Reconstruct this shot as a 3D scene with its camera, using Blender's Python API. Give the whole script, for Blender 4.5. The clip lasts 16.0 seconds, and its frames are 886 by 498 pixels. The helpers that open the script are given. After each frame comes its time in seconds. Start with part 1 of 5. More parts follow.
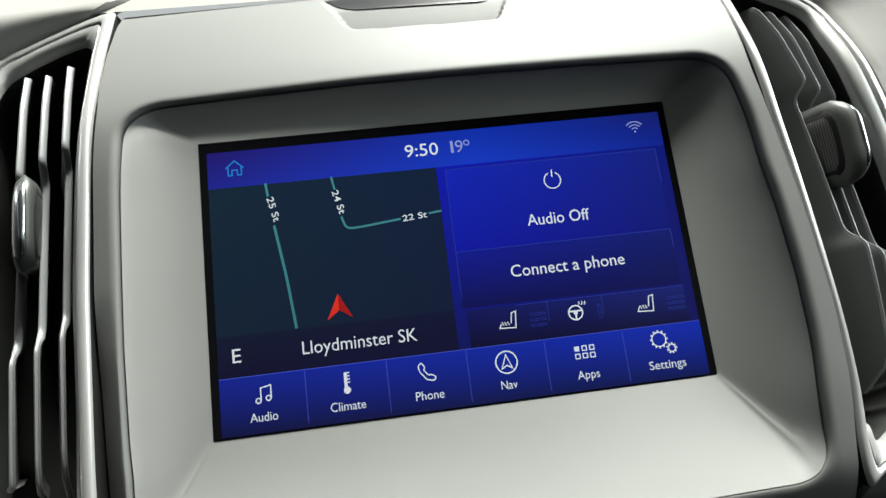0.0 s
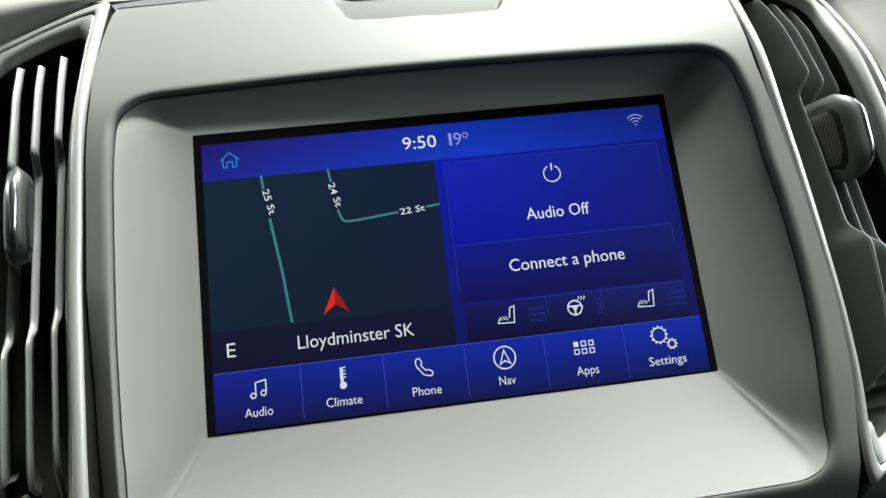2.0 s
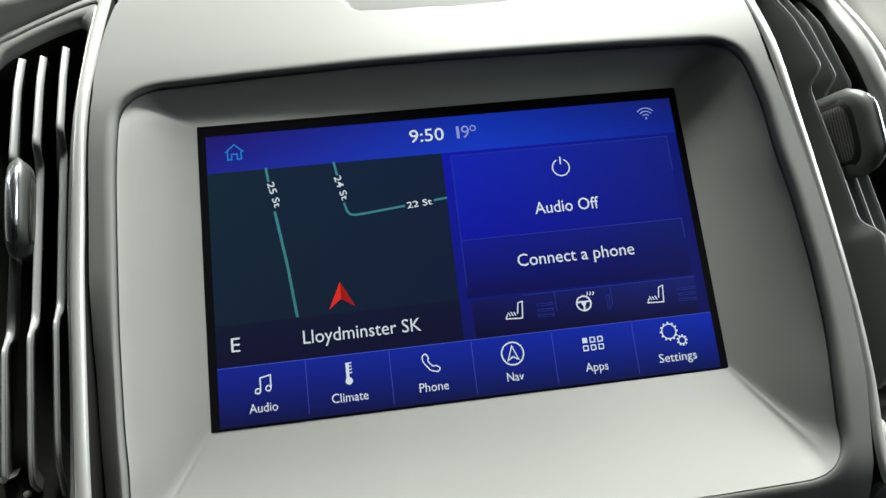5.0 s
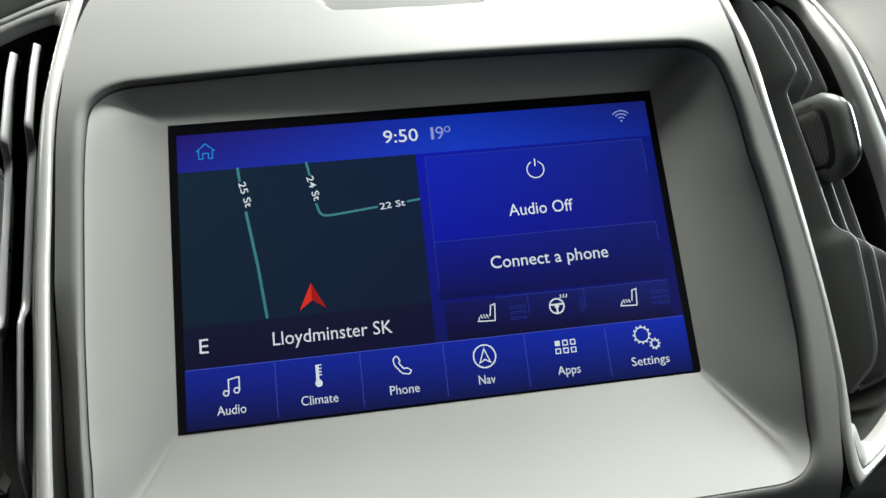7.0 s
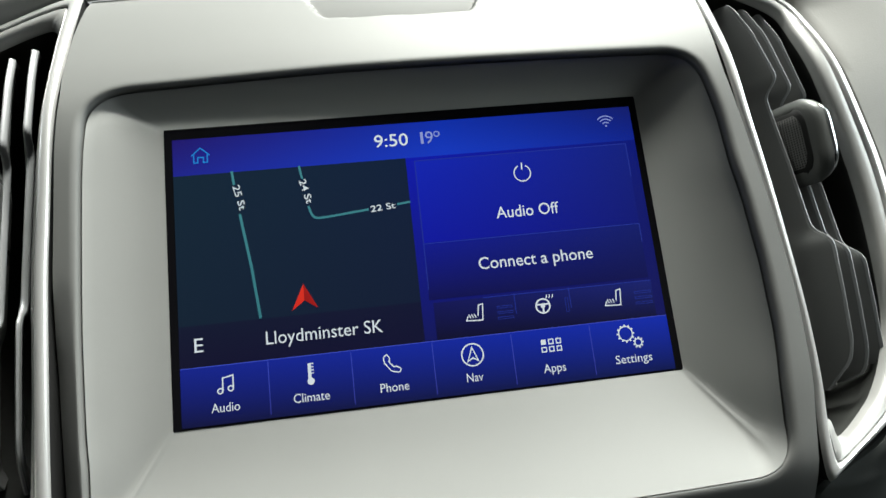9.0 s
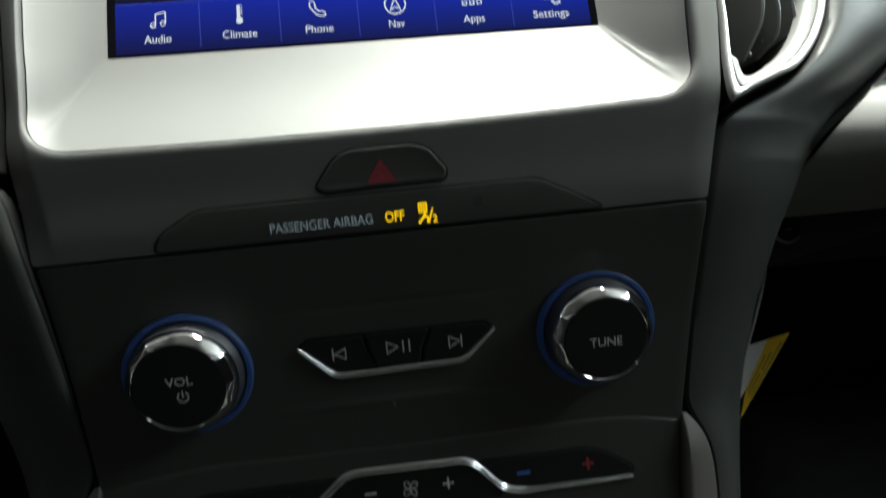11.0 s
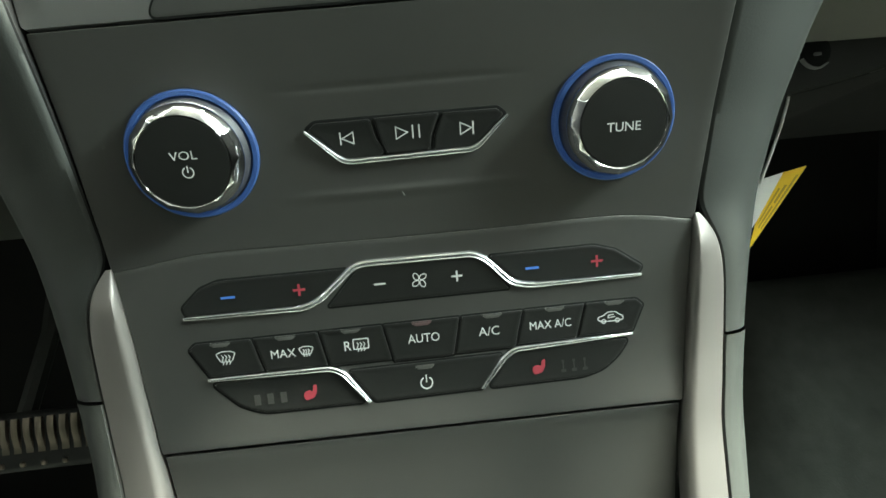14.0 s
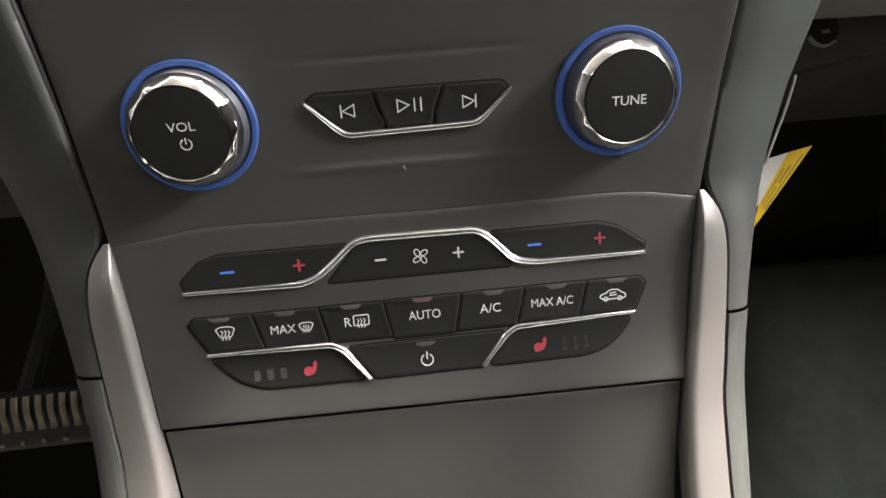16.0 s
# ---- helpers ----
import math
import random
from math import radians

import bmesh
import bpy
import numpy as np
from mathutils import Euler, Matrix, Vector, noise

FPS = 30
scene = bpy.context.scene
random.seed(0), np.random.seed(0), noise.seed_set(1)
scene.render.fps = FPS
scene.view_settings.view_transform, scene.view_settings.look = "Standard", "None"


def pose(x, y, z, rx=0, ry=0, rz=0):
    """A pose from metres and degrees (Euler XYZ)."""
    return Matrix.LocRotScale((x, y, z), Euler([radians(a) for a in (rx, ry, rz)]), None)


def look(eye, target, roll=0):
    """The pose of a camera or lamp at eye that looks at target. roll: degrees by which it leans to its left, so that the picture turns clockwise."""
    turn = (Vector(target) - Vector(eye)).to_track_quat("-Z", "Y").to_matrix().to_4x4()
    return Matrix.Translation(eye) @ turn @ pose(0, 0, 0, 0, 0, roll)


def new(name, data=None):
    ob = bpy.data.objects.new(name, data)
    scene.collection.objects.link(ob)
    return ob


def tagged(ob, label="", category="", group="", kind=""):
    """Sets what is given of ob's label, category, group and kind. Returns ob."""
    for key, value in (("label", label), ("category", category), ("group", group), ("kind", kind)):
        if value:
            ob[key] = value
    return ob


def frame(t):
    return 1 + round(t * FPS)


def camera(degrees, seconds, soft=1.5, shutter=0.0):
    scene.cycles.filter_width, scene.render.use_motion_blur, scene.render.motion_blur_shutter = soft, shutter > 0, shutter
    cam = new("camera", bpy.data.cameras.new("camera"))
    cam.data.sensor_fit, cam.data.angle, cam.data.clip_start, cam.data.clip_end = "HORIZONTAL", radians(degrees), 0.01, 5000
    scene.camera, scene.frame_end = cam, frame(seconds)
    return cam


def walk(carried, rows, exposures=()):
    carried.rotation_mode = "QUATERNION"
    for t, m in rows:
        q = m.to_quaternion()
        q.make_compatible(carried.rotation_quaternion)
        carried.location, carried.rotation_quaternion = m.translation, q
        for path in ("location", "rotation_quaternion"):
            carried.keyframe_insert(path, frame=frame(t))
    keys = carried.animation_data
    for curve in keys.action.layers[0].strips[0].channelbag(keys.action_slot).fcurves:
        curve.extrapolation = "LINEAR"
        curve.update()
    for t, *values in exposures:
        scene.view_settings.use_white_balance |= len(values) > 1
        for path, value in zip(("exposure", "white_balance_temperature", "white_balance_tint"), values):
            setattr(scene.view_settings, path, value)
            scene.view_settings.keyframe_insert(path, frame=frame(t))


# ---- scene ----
# The centre stack is laid out in millimetres: x across the car, y into the dashboard, z up along the display.
# STACK stands that frame in the car: the display leans back, its middle is 0.78 m over the floor.
MM = 0.001
STACK = pose(0, 0, 0.78, -9, 0, 0)

cam = camera(73.3, 16.0, soft=1.5, shutter=0.4)
# seconds, eye, target (decimetres in the stack's frame), roll
PATH = [
    (0, (-0.227, -2.166, -0.349), (-0.059, -0.206, 0.012), -7.2),
    (0.5, (-0.215, -2.167, -0.348), (-0.048, -0.207, 0.011), -7.2),
    (1, (-0.247, -2.148, -0.346), (-0.083, -0.185, 0.002), -7.1),
    (1.5, (-0.238, -2.144, -0.352), (-0.071, -0.182, 0.001), -7.0),
    (2, (-0.219, -2.136, -0.355), (-0.051, -0.174, -0.005), -7.0),
    (2.5, (-0.218, -2.125, -0.357), (-0.049, -0.163, -0.008), -7.0),
    (3, (-0.252, -2.094, -0.38), (-0.092, -0.132, -0.024), -6.9),
    (3.5, (-0.227, -2.097, -0.369), (-0.063, -0.134, -0.024), -6.8),
    (4, (-0.247, -2.098, -0.366), (-0.081, -0.135, -0.022), -6.8),
    (6.5, (-0.223, -2.11, -0.346), (-0.043, -0.148, -0.007), -6.5),
    (7, (-0.171, -2.094, -0.363), (0.02, -0.133, -0.019), -6.5),
    (7.5, (-0.15, -2.138, -0.337), (0.05, -0.177, -0.001), -6.4),
    (8, (-0.119, -2.134, -0.346), (0.093, -0.174, -0.007), -6.5),
    (8.2, (-0.122, -2.14, -0.349), (0.087, -0.181, -0.006), -6.5),
    (10.3, (-0.193, -2.123, -0.89), (0.01, -0.171, -0.503), -6.8),
    (10.5, (-0.094, -2.109, -1.165), (0.106, -0.159, -0.771), -6.9),
    (10.8, (-0.052, -2.05, -1.516), (0.193, -0.104, -1.129), -7.2),
    (11, (0.023, -2.051, -1.682), (0.201, -0.087, -1.35), -6.6),
    (11.1, (0.017, -2.065, -1.746), (0.204, -0.1, -1.427), -6.7),
    (11.5, (0.021, -2.019, -1.931), (0.191, -0.041, -1.693), -6.6),
    (12, (0.006, -1.98, -2.041), (0.169, 0.005, -1.859), -6.6),
    (12.5, (0.003, -1.939, -2.105), (0.161, 0.051, -1.992), -6.3),
    (13, (-0.02, -1.939, -2.109), (0.128, 0.055, -2.036), -6.1),
    (13.5, (-0.05, -1.938, -2.107), (0.088, 0.056, -2.059), -5.9),
    (14, (-0.039, -1.939, -2.102), (0.095, 0.056, -2.079), -5.7),
    (14.5, (-0.087, -1.912, -2.136), (0.05, 0.083, -2.121), -5.6),
    (15, (-0.1, -1.901, -2.156), (0.032, 0.095, -2.15), -5.5),
    (15.5, (-0.059, -1.902, -2.156), (0.072, 0.093, -2.16), -5.5),
    (16, (-0.047, -1.915, -2.139), (0.083, 0.08, -2.163), -5.4),
]
walk(cam, [(t, STACK @ look([c * 0.1 for c in eye], [c * 0.1 for c in target], roll)) for t, eye, target, roll in PATH],
     exposures=[(0.0, 1.93, 6500, 3), (10.2, 1.93, 6500, 3), (10.5, 1.8, 6500, 3), (10.9, 1.95, 6500, 2), (11.2, 2.7, 6500, 0), (11.5, 3.55, 6500, 0), (12.0, 4.65, 6500, -14), (12.6, 5.05, 6500, -18), (13.5, 5.1, 6700, -11), (14.5, 5.1, 7000, 0), (15.0, 5.08, 7100, 13), (16.0, 5.08, 7200, 16)])

# ---- light ----
world = bpy.data.worlds.new("world")
scene.world = world
world.use_nodes = True
wn = world.node_tree.nodes
sky = wn.new("ShaderNodeTexSky")
sky.sky_type, sky.sun_disc = "NISHITA", False
sky.sun_elevation, sky.sun_rotation = radians(70), radians(104)
haze = wn.new("ShaderNodeHueSaturation")
haze.inputs["Saturation"].default_value = 0.08
world.node_tree.links.new(sky.outputs["Color"], haze.inputs["Color"])
world.node_tree.links.new(haze.outputs["Color"], wn["Background"].inputs["Color"])
wn["Background"].inputs["Strength"].default_value = 0.038


def area_light(name, place, size_x, size_y, watts, color=(1.0, 0.985, 0.95)):
    lamp = bpy.data.lights.new(name, "AREA")
    lamp.shape, lamp.size, lamp.size_y, lamp.energy, lamp.color = "RECTANGLE", size_x, size_y, watts, color
    ob = new(name, lamp)
    ob.matrix_world = place
    return ob


# daylight: an overcast sky's soft sun over the passenger's side, through the open front of the roof, and the
# passenger's side window
sun = bpy.data.lights.new("sun", "SUN")
sun.energy, sun.angle, sun.color = 4.2, radians(18), (1.0, 0.985, 0.95)
new("sun", sun).matrix_world = look((0.25, -0.08, 0.95), (0, 0, 0))
area_light("side_window_light", pose(0.79, -0.16, 1.08, 0, 90, 0), 0.26, 0.55, 1.6, (0.86, 0.94, 1.0))
# added weak fill from the driver's side, for the display well's right wall
area_light("well_fill_light", pose(-0.79, 0.12, 1.17, 0, -90, 0), 0.10, 0.45, 0.25, (0.86, 0.94, 1.0))

# ---- materials ----
GLOW = 0.21  # the display and the lit signs, against the daylight


def material(name, color, rough=0.5, metal=0.0, grain=0.0, grain_size=900.0, wear=0.08, wear_size=14.0, emit=None, power=0.0, coat=0.0, gloss=0.32):
    """A surface with a fine grain in its relief and a slow change of tone and gloss."""
    m = bpy.data.materials.new(name)
    m.use_nodes = True
    n, l = m.node_tree.nodes, m.node_tree.links
    b = n["Principled BSDF"]
    b.inputs["Metallic"].default_value = metal
    b.inputs["Coat Weight"].default_value = coat
    b.inputs["Specular IOR Level"].default_value = gloss
    b.inputs["Coat Roughness"].default_value = 0.15
    co = n.new("ShaderNodeTexCoord")
    slow = n.new("ShaderNodeTexNoise")
    slow.inputs["Scale"].default_value, slow.inputs["Detail"].default_value = wear_size, 5
    l.new(co.outputs["Object"], slow.inputs["Vector"])
    mix = n.new("ShaderNodeMix")
    mix.data_type = "RGBA"
    mix.inputs["A"].default_value = (*[c * (1 - wear) for c in color], 1)
    mix.inputs["B"].default_value = (*[min(1, c * (1 + wear)) for c in color], 1)
    l.new(slow.outputs["Fac"], mix.inputs["Factor"])
    l.new(mix.outputs["Result"], b.inputs["Base Color"])
    span = n.new("ShaderNodeMapRange")
    span.inputs["To Min"].default_value, span.inputs["To Max"].default_value = max(0.02, rough - 0.05), min(1, rough + 0.05)
    l.new(slow.outputs["Fac"], span.inputs["Value"])
    l.new(span.outputs["Result"], b.inputs["Roughness"])
    if grain:
        fine = n.new("ShaderNodeTexNoise")
        fine.inputs["Scale"].default_value, fine.inputs["Detail"].default_value = grain_size, 3
        l.new(co.outputs["Object"], fine.inputs["Vector"])
        bump = n.new("ShaderNodeBump")
        bump.inputs["Strength"].default_value, bump.inputs["Distance"].default_value = grain, 0.0003
        l.new(fine.outputs["Fac"], bump.inputs["Height"])
        l.new(bump.outputs["Normal"], b.inputs["Normal"])
    if emit:
        b.inputs["Emission Color"].default_value = (*emit, 1)
        b.inputs["Emission Strength"].default_value = power * GLOW
    return m


def srgb(r, g, b):
    """Display values 0 to 255 as linear light."""
    return tuple((c / 255 / 12.92 if c / 255 <= 0.04045 else ((c / 255 + 0.055) / 1.055) ** 2.4) for c in (r, g, b))


def display(name, tl, tr, bl, br, power=1.0):
    """Lit picture of the display: four corner colours blended over the mesh's box, behind dark glass."""
    m = bpy.data.materials.new(name)
    m.use_nodes = True
    n, l = m.node_tree.nodes, m.node_tree.links
    b = n["Principled BSDF"]
    b.inputs["Base Color"].default_value = (0.004, 0.004, 0.005, 1)
    b.inputs["Roughness"].default_value = 0.14
    b.inputs["Specular IOR Level"].default_value = 0.03
    co, sep = n.new("ShaderNodeTexCoord"), n.new("ShaderNodeSeparateXYZ")
    l.new(co.outputs["Generated"], sep.inputs["Vector"])
    rows = []
    for left, right in ((bl, br), (tl, tr)):
        x = n.new("ShaderNodeMix")
        x.data_type = "RGBA"
        x.inputs["A"].default_value, x.inputs["B"].default_value = (*srgb(*left), 1), (*srgb(*right), 1)
        l.new(sep.outputs["X"], x.inputs["Factor"])
        rows.append(x)
    z = n.new("ShaderNodeMix")
    z.data_type = "RGBA"
    l.new(sep.outputs["Z"], z.inputs["Factor"])
    l.new(rows[0].outputs["Result"], z.inputs["A"])
    l.new(rows[1].outputs["Result"], z.inputs["B"])
    l.new(z.outputs["Result"], b.inputs["Emission Color"])
    b.inputs["Emission Strength"].default_value = power * GLOW
    return m


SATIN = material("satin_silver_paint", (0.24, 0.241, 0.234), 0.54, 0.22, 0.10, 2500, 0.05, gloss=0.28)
# same silver plastic as the well, darkened for the weaker light on the face
BODY = material("satin_silver_darkened", (0.146, 0.147, 0.142), 0.58, 0.15, 0.10, 2500, 0.05, gloss=0.28)
PANEL = material("charcoal_satin_paint", (0.1, 0.1, 0.095), 0.42, 0.6, 0.12, 2500, 0.05)
TRIM = material("silver_trim_paint", (0.60, 0.595, 0.585), 0.32, 0.6, 0.05, 1800, 0.03)
CHROME = material("chrome", (0.66, 0.675, 0.70), 0.2, 1.0, wear=0.02)
BLACK = material("black_plastic", (0.034, 0.035, 0.033), 0.5, 0.0, 0.2, 1500, gloss=0.2)
GLOSS = material("gloss_black_plastic", (0.006, 0.006, 0.007), 0.3)
GLASS = material("black_display_glass", (0.004, 0.004, 0.005), 0.12, gloss=0.02)
# near-black that paints the shade in seams, recesses and voids; the latch too
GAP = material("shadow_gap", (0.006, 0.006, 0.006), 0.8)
BUTTON = material("soft_black_button", (0.0145, 0.0149, 0.0142), 0.42, 0.0, 0.06, 2500)
SMOKED = material("smoked_panel", (0.105, 0.106, 0.101), 0.44, 0.5, 0.08, 2500)
GRAINED = material("grained_black_dash", (0.047, 0.05, 0.047), 0.46, 0.0, 0.2, 1400, 0.12, gloss=0.3)
SOFT = material("pale_soft_dash", (0.205, 0.2, 0.187), 0.6, 0.0, 0.22, 1500, 0.08)
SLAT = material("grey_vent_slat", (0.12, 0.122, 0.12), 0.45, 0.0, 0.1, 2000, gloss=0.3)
CARPET = material("dark_carpet", (0.066, 0.07, 0.062), 0.95, 0.0, 1.0, 350, 0.45, 30)
LINER = material("grey_headliner", (0.32, 0.31, 0.29), 0.9, 0.0, 0.4, 400)
CLOTH = material("black_cabin_trim", (0.03, 0.03, 0.03), 0.8, 0.0, 0.5, 500)
PRINT = material("white_print", (0.5, 0.51, 0.5), 0.6, emit=(0.9, 1.0, 1.0), power=0.029)
PRINT_OFF = material("unlit_lamp", (0.06, 0.06, 0.057), 0.5)
PRINT_DIM = material("dim_print", (0.045, 0.045, 0.042), 0.6)
PRINT_RED = material("red_print", (0.24, 0.036, 0.05), 0.6, emit=(1, 0.1, 0.16), power=0.015)
PRINT_BLUE = material("blue_print", (0.06, 0.16, 0.5), 0.6, emit=(0.12, 0.3, 1.0), power=0.029)
BLUE_RING = material("blue_ring", (0.03, 0.065, 0.19), 0.45, emit=(0.05, 0.13, 0.45), power=0.022)
AMBER = material("amber_lamp", (0.3, 0.2, 0.02), 0.5, emit=srgb(255, 205, 20), power=1.0)
AIRBAG = material("airbag_print", (0.24, 0.26, 0.27), 0.5, emit=srgb(175, 192, 205), power=0.2)
TAG_YELLOW = material("yellow_card", (0.78, 0.50, 0.02), 0.6)
TAG_WHITE = material("white_card", (0.78, 0.78, 0.75), 0.6)
TAG_INK = material("card_ink", (0.42, 0.27, 0.02), 0.6)
STEEL = material("scuffed_pedal_metal", (0.24, 0.205, 0.165), 0.35, 0.9, 0.3, 600, 0.25, 60)
RUBBER = material("black_rubber", (0.02, 0.02, 0.02), 0.7)
WINDOW = material("status_window", (0.10, 0.10, 0.094), 0.4)
WINDOW_PINK = material("status_window_pink", (0.14, 0.095, 0.095), 0.4)



def gridded(name, color, line, pitch):
    """A dark moulded grip with a fine square mesh of raised lines."""
    m = material(name, color, 0.4, 0.2)
    n, l = m.node_tree.nodes, m.node_tree.links
    co, sep, com, br = n.new("ShaderNodeTexCoord"), n.new("ShaderNodeSeparateXYZ"), n.new("ShaderNodeCombineXYZ"), n.new("ShaderNodeTexBrick")
    l.new(co.outputs["Object"], sep.inputs["Vector"])
    l.new(sep.outputs["Y"], com.inputs["X"])
    l.new(sep.outputs["Z"], com.inputs["Y"])
    l.new(com.outputs["Vector"], br.inputs["Vector"])
    br.offset = 0.0
    br.inputs["Color1"].default_value = br.inputs["Color2"].default_value = (*color, 1)
    br.inputs["Mortar"].default_value = (*line, 1)
    br.inputs["Scale"].default_value = 1.0
    br.inputs["Mortar Size"].default_value = pitch * 0.22
    br.inputs["Brick Width"].default_value = br.inputs["Row Height"].default_value = pitch
    l.new(br.outputs["Color"], n["Principled BSDF"].inputs["Base Color"])
    return m


# ---- building helpers ----
ORIGIN = {}


def smooth_table(zs, ys, sigma=5.0):
    z = np.arange(-420, 300, 1.0)
    y = np.interp(z, zs, ys)
    k = np.exp(-0.5 * (np.arange(-20, 21) / sigma) ** 2)
    return z, np.convolve(np.pad(y, 20, mode="edge"), k / k.sum(), mode="valid")


FACE_Z, FACE_Y = smooth_table(
    (-420, -340, -290, -260, -240, -220, -200, -165, -140, -122, -105, -95, -88, -60, 0, 50, 66, 80, 92, 105, 116, 127, 145, 300),
    (30, 42, 43.5, 42, 39, 35, 31, 18.5, 6, -3, -7.5, -11, -13.5, -14, -13, -11.8, -9.8, -5.2, 0, 6.4, 12.8, 20, 50, 330))


def face(z, x=0.0):
    """Depth of the centre stack's face at height z; its upper part is turned a little towards the driver."""
    turned = min(1.0, max(0.0, (z + 205) / 75))
    return float(np.interp(z, FACE_Z, FACE_Y)) - 0.036 * x * turned


def on_face(off):
    return lambda x, z: (x, face(z, x) - off, z)


def on_screen(off):
    return lambda x, z: (x, -off, z)


def mesh_of(bm, name, origin, smooth):
    bmesh.ops.recalc_face_normals(bm, faces=bm.faces[:])
    me = bpy.data.meshes.new(name)
    for v in bm.verts:
        v.co = (v.co - Vector(origin)) * MM
    if smooth:
        for f in bm.faces:
            f.smooth = True
        for e in bm.edges:
            if len(e.link_faces) == 2 and e.calc_face_angle(0) > radians(smooth):
                e.smooth = False
    bm.to_mesh(me)
    bm.free()
    return me


def thing(name, label, category, origin=(0, 0, 0), group="", kind=""):
    ob = new(name)
    ob.empty_display_size = 0.02
    ob.matrix_world = STACK @ Matrix.Translation([c * MM for c in origin])
    ORIGIN[ob] = origin
    return tagged(ob, label, category, group, kind)


def part(name, bm, mat, parent, label="", smooth=38):
    """One mesh under a thing or a part."""
    origin = ORIGIN[parent]
    me = mesh_of(bm, name, origin, smooth)
    me.materials.append(mat)
    ob = new(name, me)
    ob.parent = parent
    ORIGIN[ob] = origin
    return tagged(ob, label)


def solid(name, bm, mat, label, category, origin=(0, 0, 0), group="", kind="", smooth=38):
    """A thing of one mesh."""
    me = mesh_of(bm, name, origin, smooth)
    me.materials.append(mat)
    ob = new(name, me)
    ob.matrix_world = STACK @ Matrix.Translation([c * MM for c in origin])
    ORIGIN[ob] = origin
    return tagged(ob, label, category, group, kind)


def rounded(pts, r, n=5, closed=True):
    """A polygon or path of (x, z) with its corners rounded."""
    out = []
    count = len(pts)
    for i, p in enumerate(pts):
        if not closed and i in (0, count - 1):
            out.append(tuple(p))
            continue
        p, a, b = Vector(p), Vector(pts[i - 1]), Vector(pts[(i + 1) % count])
        ra = min(r, (a - p).length * 0.48, (b - p).length * 0.48)
        s, e = p + (a - p).normalized() * ra, p + (b - p).normalized() * ra
        for k in range(n + 1):
            t = k / n
            q = s * (1 - t) ** 2 + p * 2 * t * (1 - t) + e * t * t
            out.append((q.x, q.y))
    return out


def catmull(keys, per, closed=True):
    out, n = [], len(keys)
    for i in range(n if closed else n - 1):
        p0, p1, p2, p3 = [Vector(keys[(i + d) % n] if closed else keys[min(max(i + d, 0), n - 1)]) for d in (-1, 0, 1, 2)]
        for k in range(per):
            t = k / per
            out.append(0.5 * ((2 * p1) + (p2 - p0) * t + (2 * p0 - 5 * p1 + 4 * p2 - p3) * t * t + (3 * p1 - p0 - 3 * p2 + p3) * t ** 3))
    if not closed:
        out.append(Vector(keys[-1]))
    return out


def outward(pts):
    """Unit normals of a closed (x, z) polygon, pointing out."""
    n = len(pts)
    area = sum(pts[i][0] * pts[(i + 1) % n][1] - pts[(i + 1) % n][0] * pts[i][1] for i in range(n))
    s = 1 if area > 0 else -1
    out = []
    for i in range(n):
        a, b = Vector(pts[i - 1]), Vector(pts[(i + 1) % n])
        d = (b - a)
        d = d.normalized() if d.length > 1e-9 else Vector((1, 0))
        out.append(Vector((d.y * s, -d.x * s)))
    return out


def bridge(bm, a, b, closed=True):
    n = len(a)
    for i in range(n if closed else n - 1):
        j = (i + 1) % n
        q = [a[i], a[j], b[j], b[i]]
        q = [v for k, v in enumerate(q) if v not in q[:k]]
        if len(q) > 2:
            bm.faces.new(q)


def loop(bm, pts):
    return [bm.verts.new(p) for p in pts]


def slab(pts, surf, height=0.7, r=0.5, sink=1.0, scoop=0.0):
    """A raised key: outline pts (x, z) on a surface, with a rounded edge; scoop hollows its middle."""
    bm = bmesh.new()
    nor = outward(pts)
    rings = []
    for inset, h in ((0, -sink), (0, height - r), (r * 0.3, height - r * 0.3), (r, height), (r + 0.9, height - scoop * 0.6)):
        ring = []
        for p, q in zip(pts, nor):
            x, z = p[0] - q.x * inset, p[1] - q.y * inset
            c = surf(x, z)
            ring.append((c[0], c[1] - h, c[2]))
        rings.append(loop(bm, ring))
    for a, b in zip(rings, rings[1:]):
        bridge(bm, a, b)
    mid = sum((v.co for v in rings[-1]), Vector()) / len(rings[-1])
    outer = [v.co.copy() for v in rings[-1]]
    last = rings[-1]
    for t in (0.2, 0.42, 0.65, 0.85):
        ring = []
        for p in outer:
            x, z = p.x + (mid.x - p.x) * t, p.z + (mid.z - p.z) * t
            c = surf(x, z)
            ring.append((c[0], c[1] - height + scoop * (0.6 + 0.4 * math.sin(t * math.pi / 2)), c[2]))
        ring = loop(bm, ring)
        bridge(bm, last, ring)
        last = ring
    c = surf(mid.x, mid.z)
    hub = bm.verts.new((mid.x, c[1] - height + scoop, mid.z))
    for i in range(len(last)):
        bm.faces.new((last[i], last[(i + 1) % len(last)], hub))
    return bm


def grown(pts, d):
    return [(p[0] + n.x * d, p[1] + n.y * d) for p, n in zip(pts, outward(pts))]


